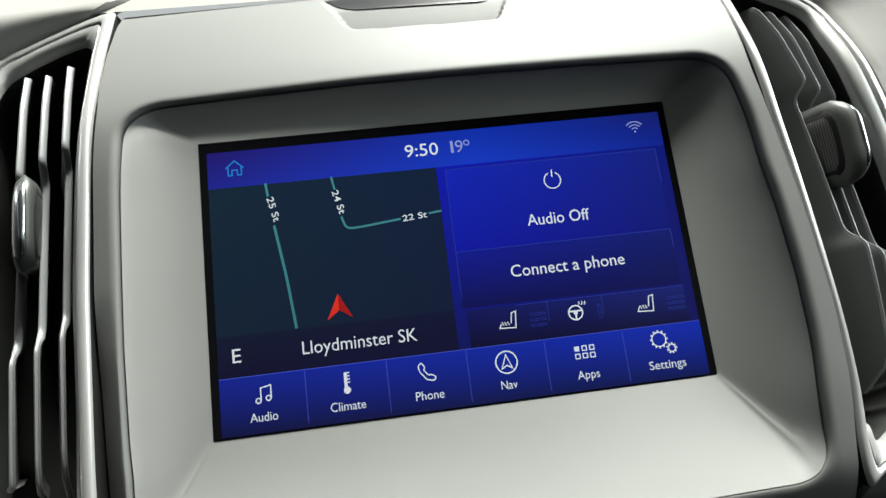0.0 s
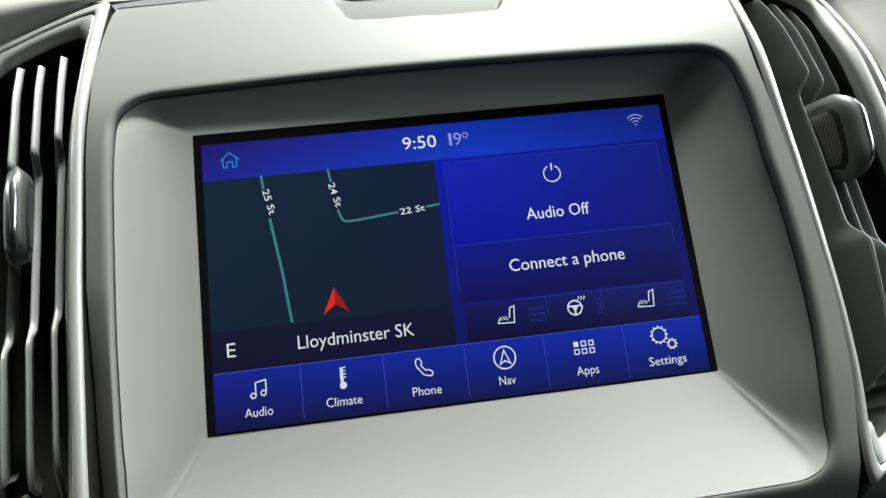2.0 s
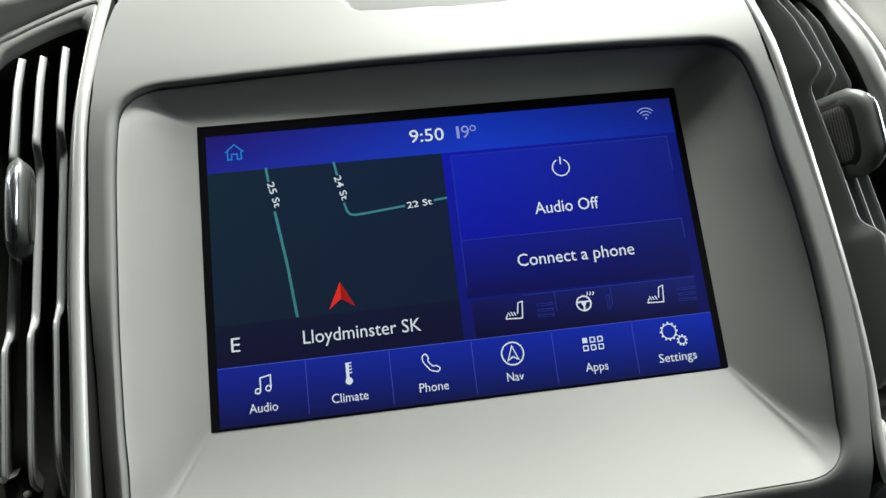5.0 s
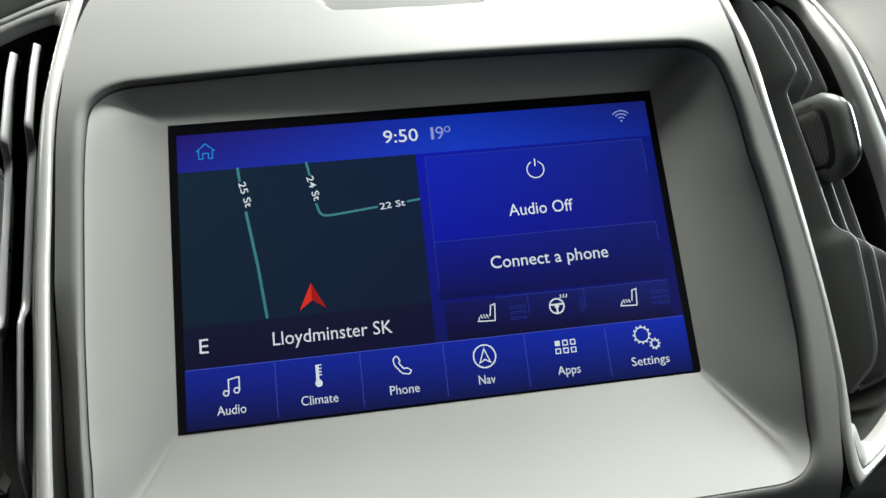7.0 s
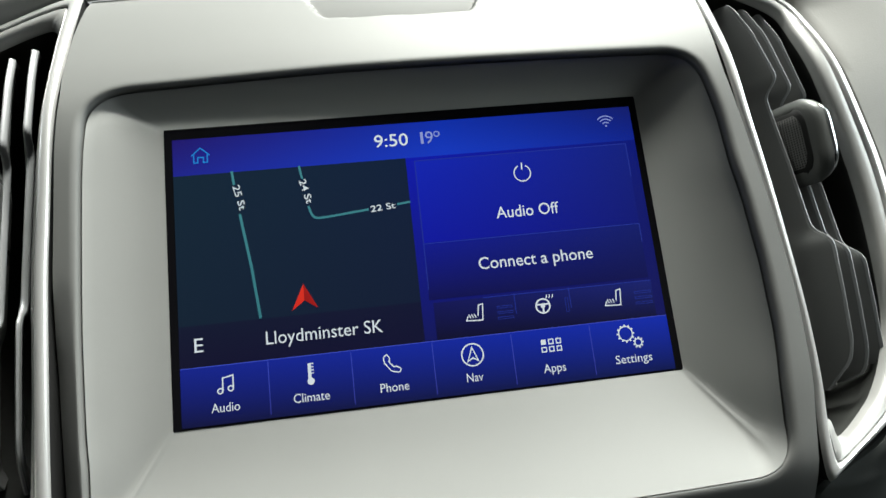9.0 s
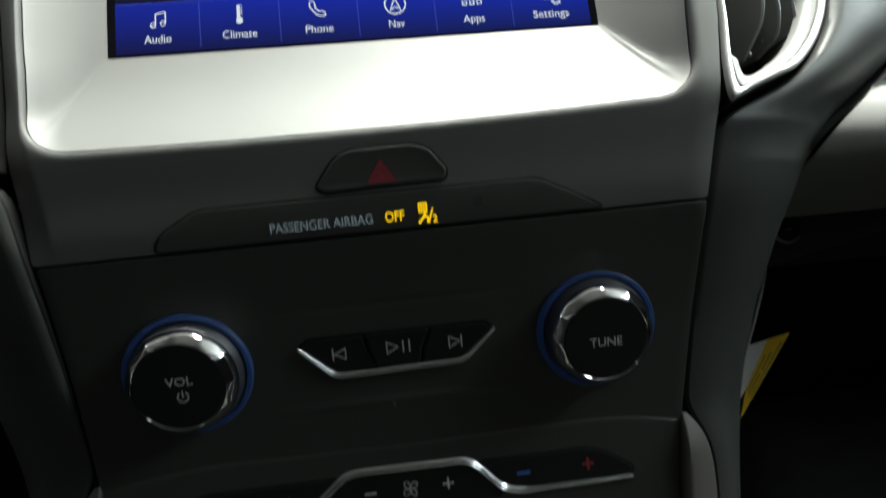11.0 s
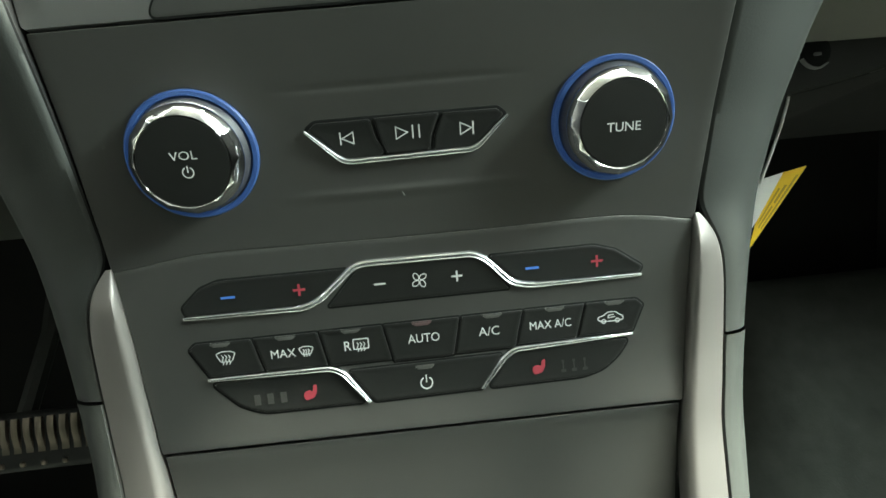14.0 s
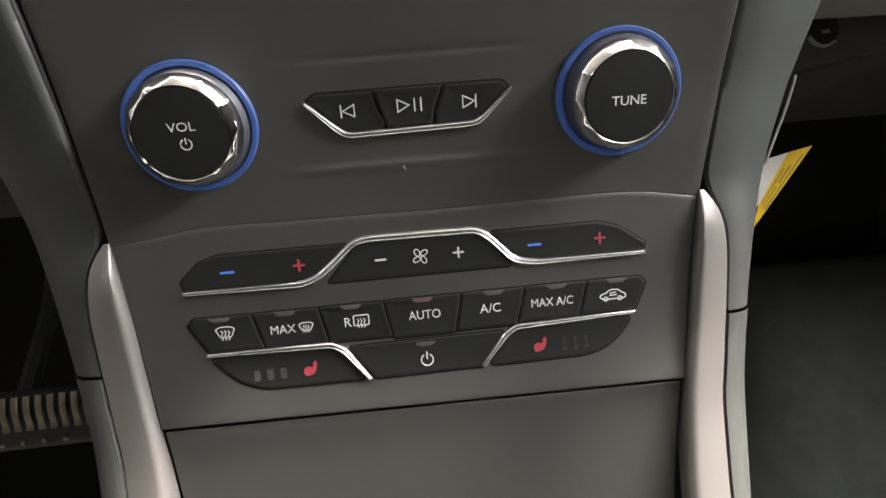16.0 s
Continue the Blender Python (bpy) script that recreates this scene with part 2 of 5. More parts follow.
def strip(path, width, height, surf, ends=0.6):
    """A bright bar laid along a path of (x, z) on a surface: two low ridges with a groove between."""
    bm = bmesh.new()
    pts = [Vector(p) for p in path]
    rows = []
    n = len(pts)
    for i, p in enumerate(pts):
        d = (pts[min(i + 1, n - 1)] - pts[max(i - 1, 0)]).normalized()
        side = Vector((-d.y, d.x))
        if pts[-1].x < pts[0].x:
            side = -side
        w = width * (ends if i in (0, n - 1) else 1)
        row = []
        for a, h in ((-0.5, -0.6), (-0.5, 0.45), (-0.44, 0.72), (-0.34, 0.82), (-0.25, 0.7), (-0.14, 0.42), (-0.08, 0.42), (0.0, 0.85), (0.08, 0.95), (0.16, 0.85), (0.46, 0.12), (0.5, -0.6)):
            q = p + side * a * w
            c = surf(q.x, q.y)
            row.append((c[0], c[1] - (h * height if h > 0 else h), c[2]))
        rows.append(loop(bm, row))
    for a, b in zip(rows, rows[1:]):
        bridge(bm, a, b, closed=False)
    for row in (rows[0], rows[-1]):
        bm.faces.new(row)
    return bm


class Ink:
    """Flat marks laid on a surface: strokes, fills and letters, as one mesh."""

    def __init__(self, surf):
        self.bm, self.surf = bmesh.new(), surf

    def fill(self, pts):
        self.bm.faces.new(loop(self.bm, [self.surf(*p) for p in pts]))
        return self

    def box(self, x0, z0, x1, z1):
        return self.fill([(x0, z0), (x1, z0), (x1, z1), (x0, z1)])

    def stroke(self, pts, w, closed=False):
        pts = [Vector(p) for p in pts]
        n, a, b = len(pts), [], []
        for i, p in enumerate(pts):
            d0 = (p - pts[i - 1]) if closed or i else (pts[1] - p)
            d1 = (pts[(i + 1) % n] - p) if closed or i < n - 1 else d0
            d0, d1 = d0.normalized(), d1.normalized()
            d = d0 + d1
            d = d.normalized() if d.length > 1e-6 else d1
            side = Vector((-d.y, d.x)) * (w / 2 / max(0.45, d.dot(d1)))
            a.append(self.bm.verts.new(self.surf(*(p + side))))
            b.append(self.bm.verts.new(self.surf(*(p - side))))
        bridge(self.bm, a, b, closed)
        return self

    def arc(self, cx, cz, r, w, a0=0, a1=360, n=24, sz=1.0):
        full = abs(a1 - a0) >= 360
        pts = [(cx + r * math.cos(radians(a0 + (a1 - a0) * k / n)), cz + sz * r * math.sin(radians(a0 + (a1 - a0) * k / n))) for k in range(n if full else n + 1)]
        return self.stroke(pts, w, full)

    def disc(self, cx, cz, r, n=20):
        return self.fill([(cx + r * math.cos(2 * math.pi * k / n), cz + r * math.sin(2 * math.pi * k / n)) for k in range(n)])

    def text(self, s, x, z, width, cap, turn=0.0, bold=0.0, slant=0.0):
        """Letters whose box starts at x, on the baseline z, made that wide, with capitals that high. turn: degrees round the start."""
        def letters(body):
            cu = bpy.data.curves.new("letters", "FONT")
            cu.body, cu.size, cu.offset, cu.resolution_u, cu.fill_mode = body, 1.0, bold, 3, "FRONT"
            ob = bpy.data.objects.new("letters", cu)
            me = bpy.data.meshes.new_from_object(ob)
            v = [tuple(p.co) for p in me.vertices]
            f = [tuple(p.vertices) for p in me.polygons]
            bpy.data.objects.remove(ob)
            bpy.data.curves.remove(cu)
            bpy.data.meshes.remove(me)
            return v, f
        ref = letters("H")[0]
        high = max(p[1] for p in ref)
        v, f = letters(s)
        x0, x1 = min(p[0] for p in v), max(p[0] for p in v)
        c, sn = math.cos(radians(turn)), math.sin(radians(turn))
        made = []
        for p in v:
            a, b = (p[0] - x0) / (x1 - x0) * width, p[1] / high * cap
            a += slant * b
            made.append(self.bm.verts.new(self.surf(x + a * c - b * sn, z + a * sn + b * c)))
        for q in f:
            self.bm.faces.new([made[i] for i in q])
        return self

    def put(self, name, mat, parent, label=""):
        return part(name, self.bm, mat, parent, label, smooth=0)


def patch(xl, xr, zt, zb, surf, nu, nv, rim=0.6, depth=4.0):
    """A panel between side curves xl(v), xr(v) and end curves zt(x), zb(x), with rounded edges that turn into the dashboard."""
    bm = bmesh.new()
    grid = []
    for j in range(nv + 1):
        v, row = j / nv, []
        for i in range(nu + 1):
            u = i / nu
            z0 = zt(0) * (1 - v) + zb(0) * v
            x = xl(z0) * (1 - u) + xr(z0) * u
            row.append(bm.verts.new(surf(x, zt(x) * (1 - v) + zb(x) * v)))
        grid.append(row)
    for a, b in zip(grid, grid[1:]):
        bridge(bm, a, b, closed=False)
    edge = grid[0][:] + [r[-1] for r in grid[1:]] + grid[-1][-2::-1] + [r[0] for r in grid[-2:0:-1]]
    flat = [(v.co.x, v.co.z) for v in edge]
    nor = outward(flat)
    last = edge
    for out, back in ((rim * 0.5, rim * 0.15), (rim * 0.9, rim * 0.55), (rim, rim * 1.2), (rim, depth)):
        ring = loop(bm, [(v.co.x + n.x * out, v.co.y + back, v.co.z + n.y * out) for v, n in zip(edge, nor)])
        bridge(bm, last, ring)
        last = ring
    return bm


def boxed(x0, y0, z0, x1, y1, z1, bevel=0.0, seg=2):
    bm = bmesh.new()
    bmesh.ops.create_cube(bm, size=1.0)
    for v in bm.verts:
        v.co = Vector(((x0 + x1) / 2 + v.co.x * (x1 - x0), (y0 + y1) / 2 + v.co.y * (y1 - y0), (z0 + z1) / 2 + v.co.z * (z1 - z0)))
    if bevel:
        bmesh.ops.bevel(bm, geom=bm.edges[:], offset=bevel, segments=seg, profile=0.5, affect="EDGES")
    return bm


def sheet(rows, close=False):
    """A skin through rows of points."""
    bm = bmesh.new()
    made = [loop(bm, r) for r in rows]
    for a, b in zip(made, made[1:]):
        bridge(bm, a, b, closed=close)
    return bm


def tube(points, radius, n=8):
    bm = bmesh.new()
    pts = [Vector(p) for p in points]
    rings = []
    for i, p in enumerate(pts):
        d = (pts[min(i + 1, len(pts) - 1)] - pts[max(i - 1, 0)]).normalized()
        a = d.orthogonal().normalized()
        b = d.cross(a)
        rings.append(loop(bm, [p + radius * (a * math.cos(2 * math.pi * k / n) + b * math.sin(2 * math.pi * k / n)) for k in range(n)]))
    for a, b in zip(rings, rings[1:]):
        bridge(bm, a, b)
    bm.faces.new(rings[0])
    bm.faces.new(rings[-1])
    return bm


def table(zs, xs):
    """A smooth curve x(z) through a few stations, listed downwards."""
    order = sorted(zip(zs, xs))
    z, x = [p[0] for p in order], [p[1] for p in order]
    fine = np.arange(z[0], z[-1] + 1, 1.0)
    val = np.interp(fine, z, x)
    k = np.exp(-0.5 * (np.arange(-15, 16) / 4.0) ** 2)
    pad = np.concatenate([val[0] + (val[1] - val[0]) * np.arange(-15, 0), val, val[-1] + (val[-1] - val[-2]) * np.arange(1, 16)])
    val = np.convolve(pad, k / k.sum(), mode="valid")
    return lambda q: float(np.interp(q, fine, val))

# ---- cabin shell (plain, mostly unseen; closes the place and shapes its daylight) ----


def shell(name, x0, y0, z0, x1, y1, z1, mat, label, kind="structure"):
    """A plain wall in the car's own upright frame, metres."""
    me = mesh_of(boxed(*[c * 1000 for c in (x0, y0, z0, x1, y1, z1)]), name, (0, 0, 0), 0)
    me.materials.append(mat)
    return tagged(new(name, me), label, "car interior", kind=kind)


shell("floor", -0.80, -2.2, -0.05, 0.80, 1.1, 0.0, CARPET, "dark carpeted car floor")
shell("wall_front", -0.80, 0.72, 0.0, 0.80, 0.78, 0.86, GAP, "bulkhead behind the footwells, coloured near-black for their shade")
# full height, to stop sky light from the rear
shell("wall_rear", -0.80, -2.25, 0.0, 0.80, -2.2, 1.22, CLOTH, "unseen dark rear wall blocking light from behind")
# raised into the window opening to cut light from the driver's side
shell("wall_left", -0.85, -2.2, 0.0, -0.80, 0.9, 1.12, CLOTH, "unseen black side wall closing the cabin under the side glass")
shell("wall_right", 0.80, -2.2, 0.0, 0.85, 0.9, 0.92, CLOTH, "unseen black side wall closing the cabin under the side glass")
shell("pillar_left", -0.85, -0.85, 1.12, -0.80, -0.68, 1.24, CLOTH, "dark roof pillar between the side windows")
shell("pillar_right", 0.80, -0.85, 0.92, 0.85, -0.68, 1.24, CLOTH, "dark roof pillar between the side windows")
# added where sun leaked past the dashboard into the footwells
shell("footwell_sun_block", -0.80, 0.30, 0.84, 0.80, 0.72, 0.86, CLOTH, "unseen dark shelf keeping the sun out of the footwells")
# front edge set by where the sun should fall
shell("ceiling", -0.85, -2.25, 1.22, 0.85, -0.13, 1.27, LINER, "unseen grey ceiling cut back to let the sun in")

# toe board of the passenger's footwell
rows = [[(x, y, z) for x in (135, 300, 500, 790)] for y, z in ((650, 375), (620, 370), (560, 305), (430, 150), (320, 30), (295, 2))]
bm = bmesh.new()
grid = [[bm.verts.new(p) for p in r] for r in rows]
for r, q in zip(grid, grid[1:]):
    for k in range(3):
        bm.faces.new((r[k], r[k + 1], q[k + 1], q[k]))
me = mesh_of(bm, "footwell_carpet", (0, 0, 0), 60)
me.materials.append(CARPET)
tagged(new("footwell_carpet", me), "dark carpet rising to the toe board", "carpet", kind="structure")

# ---- display surround ----
SIDE = table((127, 107, 80, 45, 0, -20, -60, -90, -96, -104, -120, -137, -167, -202, -206),
             (120.6, 120.6, 123.2, 124.3, 125.5, 125.7, 124.8, 122.9, 121.9, 120.5, 118.2, 116.6, 114.5, 111.0, 110.6))


LEAN = {-1: ((-125, -60, -30, 0, 25, 46, 68, 87, 103, 116, 127), (0, -0.5, 0, 0.2, 0.5, 0.8, 0.9, 3.1, 5.2, 5.9, 6.0)),
        1: ((-125, -104, -80, -58, -34, -9, 12, 31, 42, 56, 76, 93, 103, 127), (0, 0.3, 0.8, 2.4, 2.5, 0.8, -0.5, -1.8, -2.8, -3.9, -3.3, 0.0, 1.4, 0.7))}


def side_at(x, z):
    """Half width of the surround; its two upright edges are no mirror images."""
    return SIDE(z) + float(np.interp(z, *LEAN[-1 if x < 0 else 1]))


def ring_loop(xside, ztop, zbot, r, lift=0.0, drop=0.0, nt=220, ns=40, nc=10):
    """A rounded four-sided loop: xside(z) gives its half width, lift and drop bow its ends."""
    def top(x):
        return ztop + lift * (1 - (x / xside(ztop)) ** 2)

    def bot(x):
        return zbot - drop * (1 - (x / xside(zbot)) ** 2)
    xt, xb = xside(ztop), xside(zbot)
    pts = []
    for i in range(nt):
        x = -xt + r + (2 * xt - 2 * r) * i / nt
        pts.append((x, top(x)))
    for i in range(nc):
        t = i / nc
        a, b, c = Vector((xt - r, top(xt - r))), Vector((xt, ztop)), Vector((xside(ztop - r), ztop - r))
        q = a * (1 - t) ** 2 + b * 2 * t * (1 - t) + c * t * t
        pts.append((q.x, q.y))
    for i in range(ns):
        z = ztop - r + (zbot + r - ztop + r) * i / ns
        pts.append((xside(z), z))
    for i in range(nc):
        t = i / nc
        a, b, c = Vector((xside(zbot + r), zbot + r)), Vector((xb, zbot)), Vector((xb - r, bot(xb - r)))
        q = a * (1 - t) ** 2 + b * 2 * t * (1 - t) + c * t * t
        pts.append((q.x, q.y))
    for i in range(nt):
        x = xb - r - (2 * xb - 2 * r) * i / nt
        pts.append((x, bot(x)))
    for i in range(nc):
        t = i / nc
        a, b, c = Vector((-xb + r, bot(xb - r))), Vector((-xb, zbot)), Vector((-xside(zbot + r), zbot + r))
        q = a * (1 - t) ** 2 + b * 2 * t * (1 - t) + c * t * t
        pts.append((q.x, q.y))
    for i in range(ns):
        z = zbot + r + (ztop - r - zbot - r) * i / ns
        pts.append((-xside(z), z))
    for i in range(nc):
        t = i / nc
        a, b, c = Vector((-xside(ztop - r), ztop - r)), Vector((-xt, ztop)), Vector((-xt + r, top(xt - r)))
        q = a * (1 - t) ** 2 + b * 2 * t * (1 - t) + c * t * t
        pts.append((q.x, q.y))
    return pts


def skewed(pts, share=1.0):
    """The opening is a little off square: it rises and widens at its upper left, and swells at its right side."""
    out = []
    for x, z in pts:
        side = min(1.0, max(0.0, (abs(x) - 80) / 30))
        if x < 0:
            dx = float(np.interp(z, (-90, -60, -30, 10, 40, 56, 66), (0.3, 1.4, 0.6, -0.6, -2.6, -4.4, -5.0)))
        else:
            dx = float(np.interp(z, (-85, -60, -40, -20, 5, 20, 45, 66), (0.2, 0.8, 1.9, 1.9, 1.0, 0.0, 0.4, 0.8)))
        dz = 2.4 * min(1.0, max(0.0, (95 - x) / 120)) * min(1.0, max(0.0, (z - 30) / 30))
        out.append((x + dx * side * share, z + dz * share))
    return out


OPEN = table((80, 66, 40, 10, -20, -50, -80, -92), (107.5, 110, 114.4, 116.3, 116.8, 116.4, 114.4, 113.0))
surround = thing("display_surround", "satin silver-grey plastic surround framing a recessed car display", "car trim")


def low_edge(z):
    """0 round the sides of the opening, 1 along its foot, where the step to the well fades out."""
    return min(1.0, max(0.0, (-74 - z) / 12))


def hollow(x, z):
    """Recess with rounded corners for the sensor slot at the top of the surround; its floor is steeper than the face."""
    if z < 90 or abs(x) > 60:
        return 0.0
    up = z - (98.5 - 0.045 * (x + 3))
    sides = (x + 31.6 + 0.5 * (z - 102.5), 31.2 + 0.45 * (z - 98.5) - x)
    s = -1.6 * math.log(sum(math.exp(min(40.0, -d / 1.6)) for d in (up, *sides)))
    v = min(1.0, max(0.0, s / 1.0))
    return (5.4 - 0.34 * min(14.0, max(0.0, up))) * v * v * (3 - 2 * v)


FILLET = 3.2


def side_roll(x, z):
    """The face turns back along its upright edges, more and more towards the foot on the driver's side."""
    d = max(0.0, 9.0 - max(0.0, side_at(x, z) - abs(x)))
    if x > 0:
        return 0.012 * d * d * min(1.0, max(0.0, -z / 80))
    return d * min(1.0, d / 2.0) * float(np.interp(z, (-125, -100, -70, -30, 0, 60), (0.0, 0.5, 0.9, 0.7, 0.25, 0.0)))


def surround_body(walls):
    bm = bmesh.new()
    edge = [(x * side_at(x, z) / SIDE(z), z) for x, z in ring_loop(SIDE, 126.5, -125.2, 1.5)]
    lip = skewed(ring_loop(OPEN, 66.8, -89.3, 13, 2.0, 2.0))
    well = ring_loop(lambda z: 90.2, 54.6, -52.7, 2.0)
    lip_n = outward(lip)
    rows = []
    for out, back in ((0, 4), (0, 0.9), (-0.3, 0.25)):
        rows.append([(x * (1 + out / 120), face(z, x) + side_roll(x, z) + back, z * (1 + out / 130)) for x, z in edge])
    steps = 60
    crest = [(p[0] + n.x * FILLET, p[1] + n.y * FILLET) for p, n in zip(lip, lip_n)]
    for k in range(steps + 1):
        t = (k + 0.06 * (k == 0)) / steps
        row = []
        for e, c in zip(edge, crest):
            x, z = e[0] * (1 - t) * 0.995 + c[0] * t + e[0] * 0.005 * (1 - t), e[1] * (1 - t) + c[1] * t
            row.append((x, face(z, x) + hollow(x, z) + side_roll(x, z), z))
        rows.append(row)
    for out, back in ((2.5, 0.06), (1.85, 0.25), (1.25, 0.55), (0.8, 0.95), (0.45, 1.5), (0.3, 2.1), (0.25, 5.0)):
        rows.append([(p[0] + n.x * out, face(p[1] + n.y * out, p[0] + n.x * out) + side_roll(p[0] + n.x * out, p[1]) + back * (1 - 0.6 * low_edge(p[1]) * (back < 4)), p[1] + n.y * out) for p, n in zip(lip, lip_n)])
    if walls:
        rows = [[(p[0] - n.x * (out - 0.5 * low_edge(p[1])), face(p[1], p[0]) + back, p[1] - n.y * (out - 0.5 * low_edge(p[1]))) for p, n in zip(lip, lip_n)] for out, back in ((0.2, 6.0), (0.2, 3.0), (0.5, 2.6))]
        rows = [[(x, y - 2.0 * low_edge(z), z) for x, y, z in r] for r in rows]
    for t in () if not walls else (0.06, 0.15, 0.3, 0.5, 0.7, 0.88, 1.0):
        row = []
        r = 13 * (1 - t) ** 6 + 2.0
        mid = ring_loop(lambda q: OPEN(66.8 + (q - 66.8) * 1.0) * (1 - t) + 90.2 * t, 66.8 + (54.6 - 66.8) * t, -89.3 + (89.3 - 52.7) * t, r, 2 * (1 - t), 2 * (1 - t))
        mid = skewed(mid, 1 - t)
        for p, w in zip(lip, mid):
            y0 = face(p[1], p[0]) + 2.6 - 2.0 * low_edge(p[1])
            x, z = w
            sag = 1.6 * math.sin(math.pi * t)
            row.append((x, y0 * (1 - t) + 0.2 * t + sag, z))
        rows.append(row)
    if walls:
        rows.append([(w[0], 2.5, w[1]) for w in well])
    made = [loop(bm, r) for r in rows]
    for a, b in zip(made, made[1:]):
        bridge(bm, a, b)
    return bm


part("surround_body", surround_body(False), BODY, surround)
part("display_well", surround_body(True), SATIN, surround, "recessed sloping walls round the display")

# near-black strips laid in the gaps beside the vents as their shade
for sign in (-1, 1):
    rows = []
    for z in np.linspace(-93, 121, 50):
        x = side_at(sign, z)
        rows.append([(sign * (x + d), face(z, sign * x) + side_roll(sign * x, z) + h, z) for d, h in ((-0.8, 3.4), (0.6, 3.0), (2.0, 3.4))])
    part("gap_shade", sheet(rows), GAP, surround, "black strip painting the shade in the gap beside the air vent")

# hazard switch
haz_pts = rounded([(-20.6, -109.0), (-13.5, -100.3), (-8.5, -98.2), (13.5, -98.0), (19.0, -100.0), (24.8, -107.2), (23.5, -110.4), (-18.0, -111.0)], 2.2)
part("switch_gap", slab(grown(haz_pts, 0.75), on_face(0.0), 0.12, 0.06), GAP, surround)
hazard = part("hazard_switch", slab(haz_pts, on_face(0.0), 0.75, 0.6, scoop=0.35), SMOKED, surround, "dark grey hazard warning switch with a red triangle")
ink = Ink(on_face(0.72))
ink.stroke([(2.1, -103.2), (-1.6, -108.7), (5.8, -108.7)], 1.5, True).stroke([(2.1, -106.2), (1.2, -107.6), (3.0, -107.6)], 0.9, True)
ink.put("warning_triangle", PRINT_RED, hazard, "red triangle")

# passenger airbag indicator
ab_pts = rounded([(-77.5, -124.9), (-74.5, -119.5), (-61.5, -112.6), (56.0, -113.0), (69.0, -119.5), (79.5, -124.9)], 3.0)
part("panel_gap", slab(grown(ab_pts, 0.7), on_face(0.0), 0.08, 0.04), GAP, surround)
airbag = part("airbag_indicator", slab(ab_pts, on_face(0.0), 0.14, 0.06), SMOKED, surround, "dark airbag status panel with lit words")
Ink(on_face(0.4)).text("PASSENGER AIRBAG", -37.6, -122.6, 35.2, 3.1, bold=0.006).put("airbag_notice", AIRBAG, airbag, "pale lit words")
ink = Ink(on_face(0.4)).text("OFF", 1.9, -122.6, 6.6, 3.3, bold=0.014)
ink.put("off_lamp", AMBER, airbag, "amber lit OFF")
ink = Ink(on_face(0.4))
for k in range(4):
    ink.box(13.5 + 0.85 * k, -120.5, 14.1 + 0.85 * k, -117.6)
ink.stroke([(13.6, -117.7), (16.6, -117.7)], 0.5).stroke([(13.6, -120.5), (16.6, -120.5)], 0.5)
ink.stroke([(15.9, -120.7), (15.2, -122.2), (13.4, -124.2)], 0.85).stroke([(15.4, -121.6), (16.8, -122.6), (16.6, -124.2)], 0.8)
ink.stroke([(18.5, -119.6), (16.8, -124.2)], 0.6).text("2", 18.3, -124.2, 1.7, 2.5, bold=0.03)
ink.put("seat_lamp", AMBER, airbag, "amber lit seated passenger sign")
Ink(on_face(0.4)).box(32.6, -120.4, 36.0, -117.2).put("dark_lamp", PRINT_OFF, airbag)

# sensor slot at the top of the surround
slot_pts = rounded([(-41.0, 124.0), (-34.7, 116.1), (-28.6, 113.5), (26.2, 110.4), (31.8, 112.3), (39.0, 124.0)], 3.0)
part("sensor_slot", slab(slot_pts, lambda x, z: (x, face(z, x) + hollow(x, z), z), 0.35, 0.2, sink=2), GLOSS, surround, "black slot in a shallow recess")

# ---- display ----
screen = thing("infotainment_screen", "lit touchscreen showing a dark map and blue menu tiles", "car display", (0, 0, -54))


def plate(x0, z0, x1, z1, off, surf=None):
    return Ink(surf or on_screen(off)).box(x0, z0, x1, z1)


part("glass", boxed(-90.6, -0.0, -53.0, 90.6, 3.0, 55.0, 0.3), GLASS, screen, "black glass", smooth=0)
plate(-87.6, 36.7, 12.0, 50.7, 0.05).put("top_bar", display("top_bar_picture", (34, 22, 116), (18, 50, 182), (30, 36, 150), (20, 60, 208)), screen)
plate(12.0, 36.7, 87.6, 50.7, 0.05).put("top_bar_end", display("top_bar_end_picture", (18, 50, 182), (24, 34, 118), (20, 60, 208), (20, 40, 155)), screen)
plate(-87.6, -18.0, -2.9, 36.7, 0.05).put("map_view", display("map_picture", (16, 40, 58), (12, 32, 62), (14, 34, 54), (12, 27, 56)), screen, "dark map")
plate(-87.6, -32.5, -2.9, -18.0, 0.05).put("map_footer", display("footer_picture", (14, 22, 50), (12, 18, 52), (12, 12, 46), (10, 10, 50)), screen)
plate(-2.9, -32.5, 87.6, 36.7, 0.05).put("menu_side", display("menu_picture", (8, 22, 185), (16, 28, 130), (12, 18, 96), (14, 16, 92)), screen)
audio_tile = plate(0.2, 3.4, 83.6, 35.2, 0.08).put("audio_tile", display("audio_tile_picture", (14, 36, 192), (22, 36, 138), (6, 18, 172), (14, 24, 126)), screen)
phone_tile = plate(0.2, -17.8, 83.4, 3.0, 0.08).put("phone_tile", display("phone_tile_picture", (10, 22, 152), (18, 30, 116), (8, 10, 84), (10, 14, 84)), screen)
seat_tile = plate(1.5, -32.3, 84.0, -18.9, 0.08).put("seat_tile", display("seat_tile_picture", (14, 18, 92), (24, 34, 120), (6, 6, 46), (8, 10, 58)), screen)
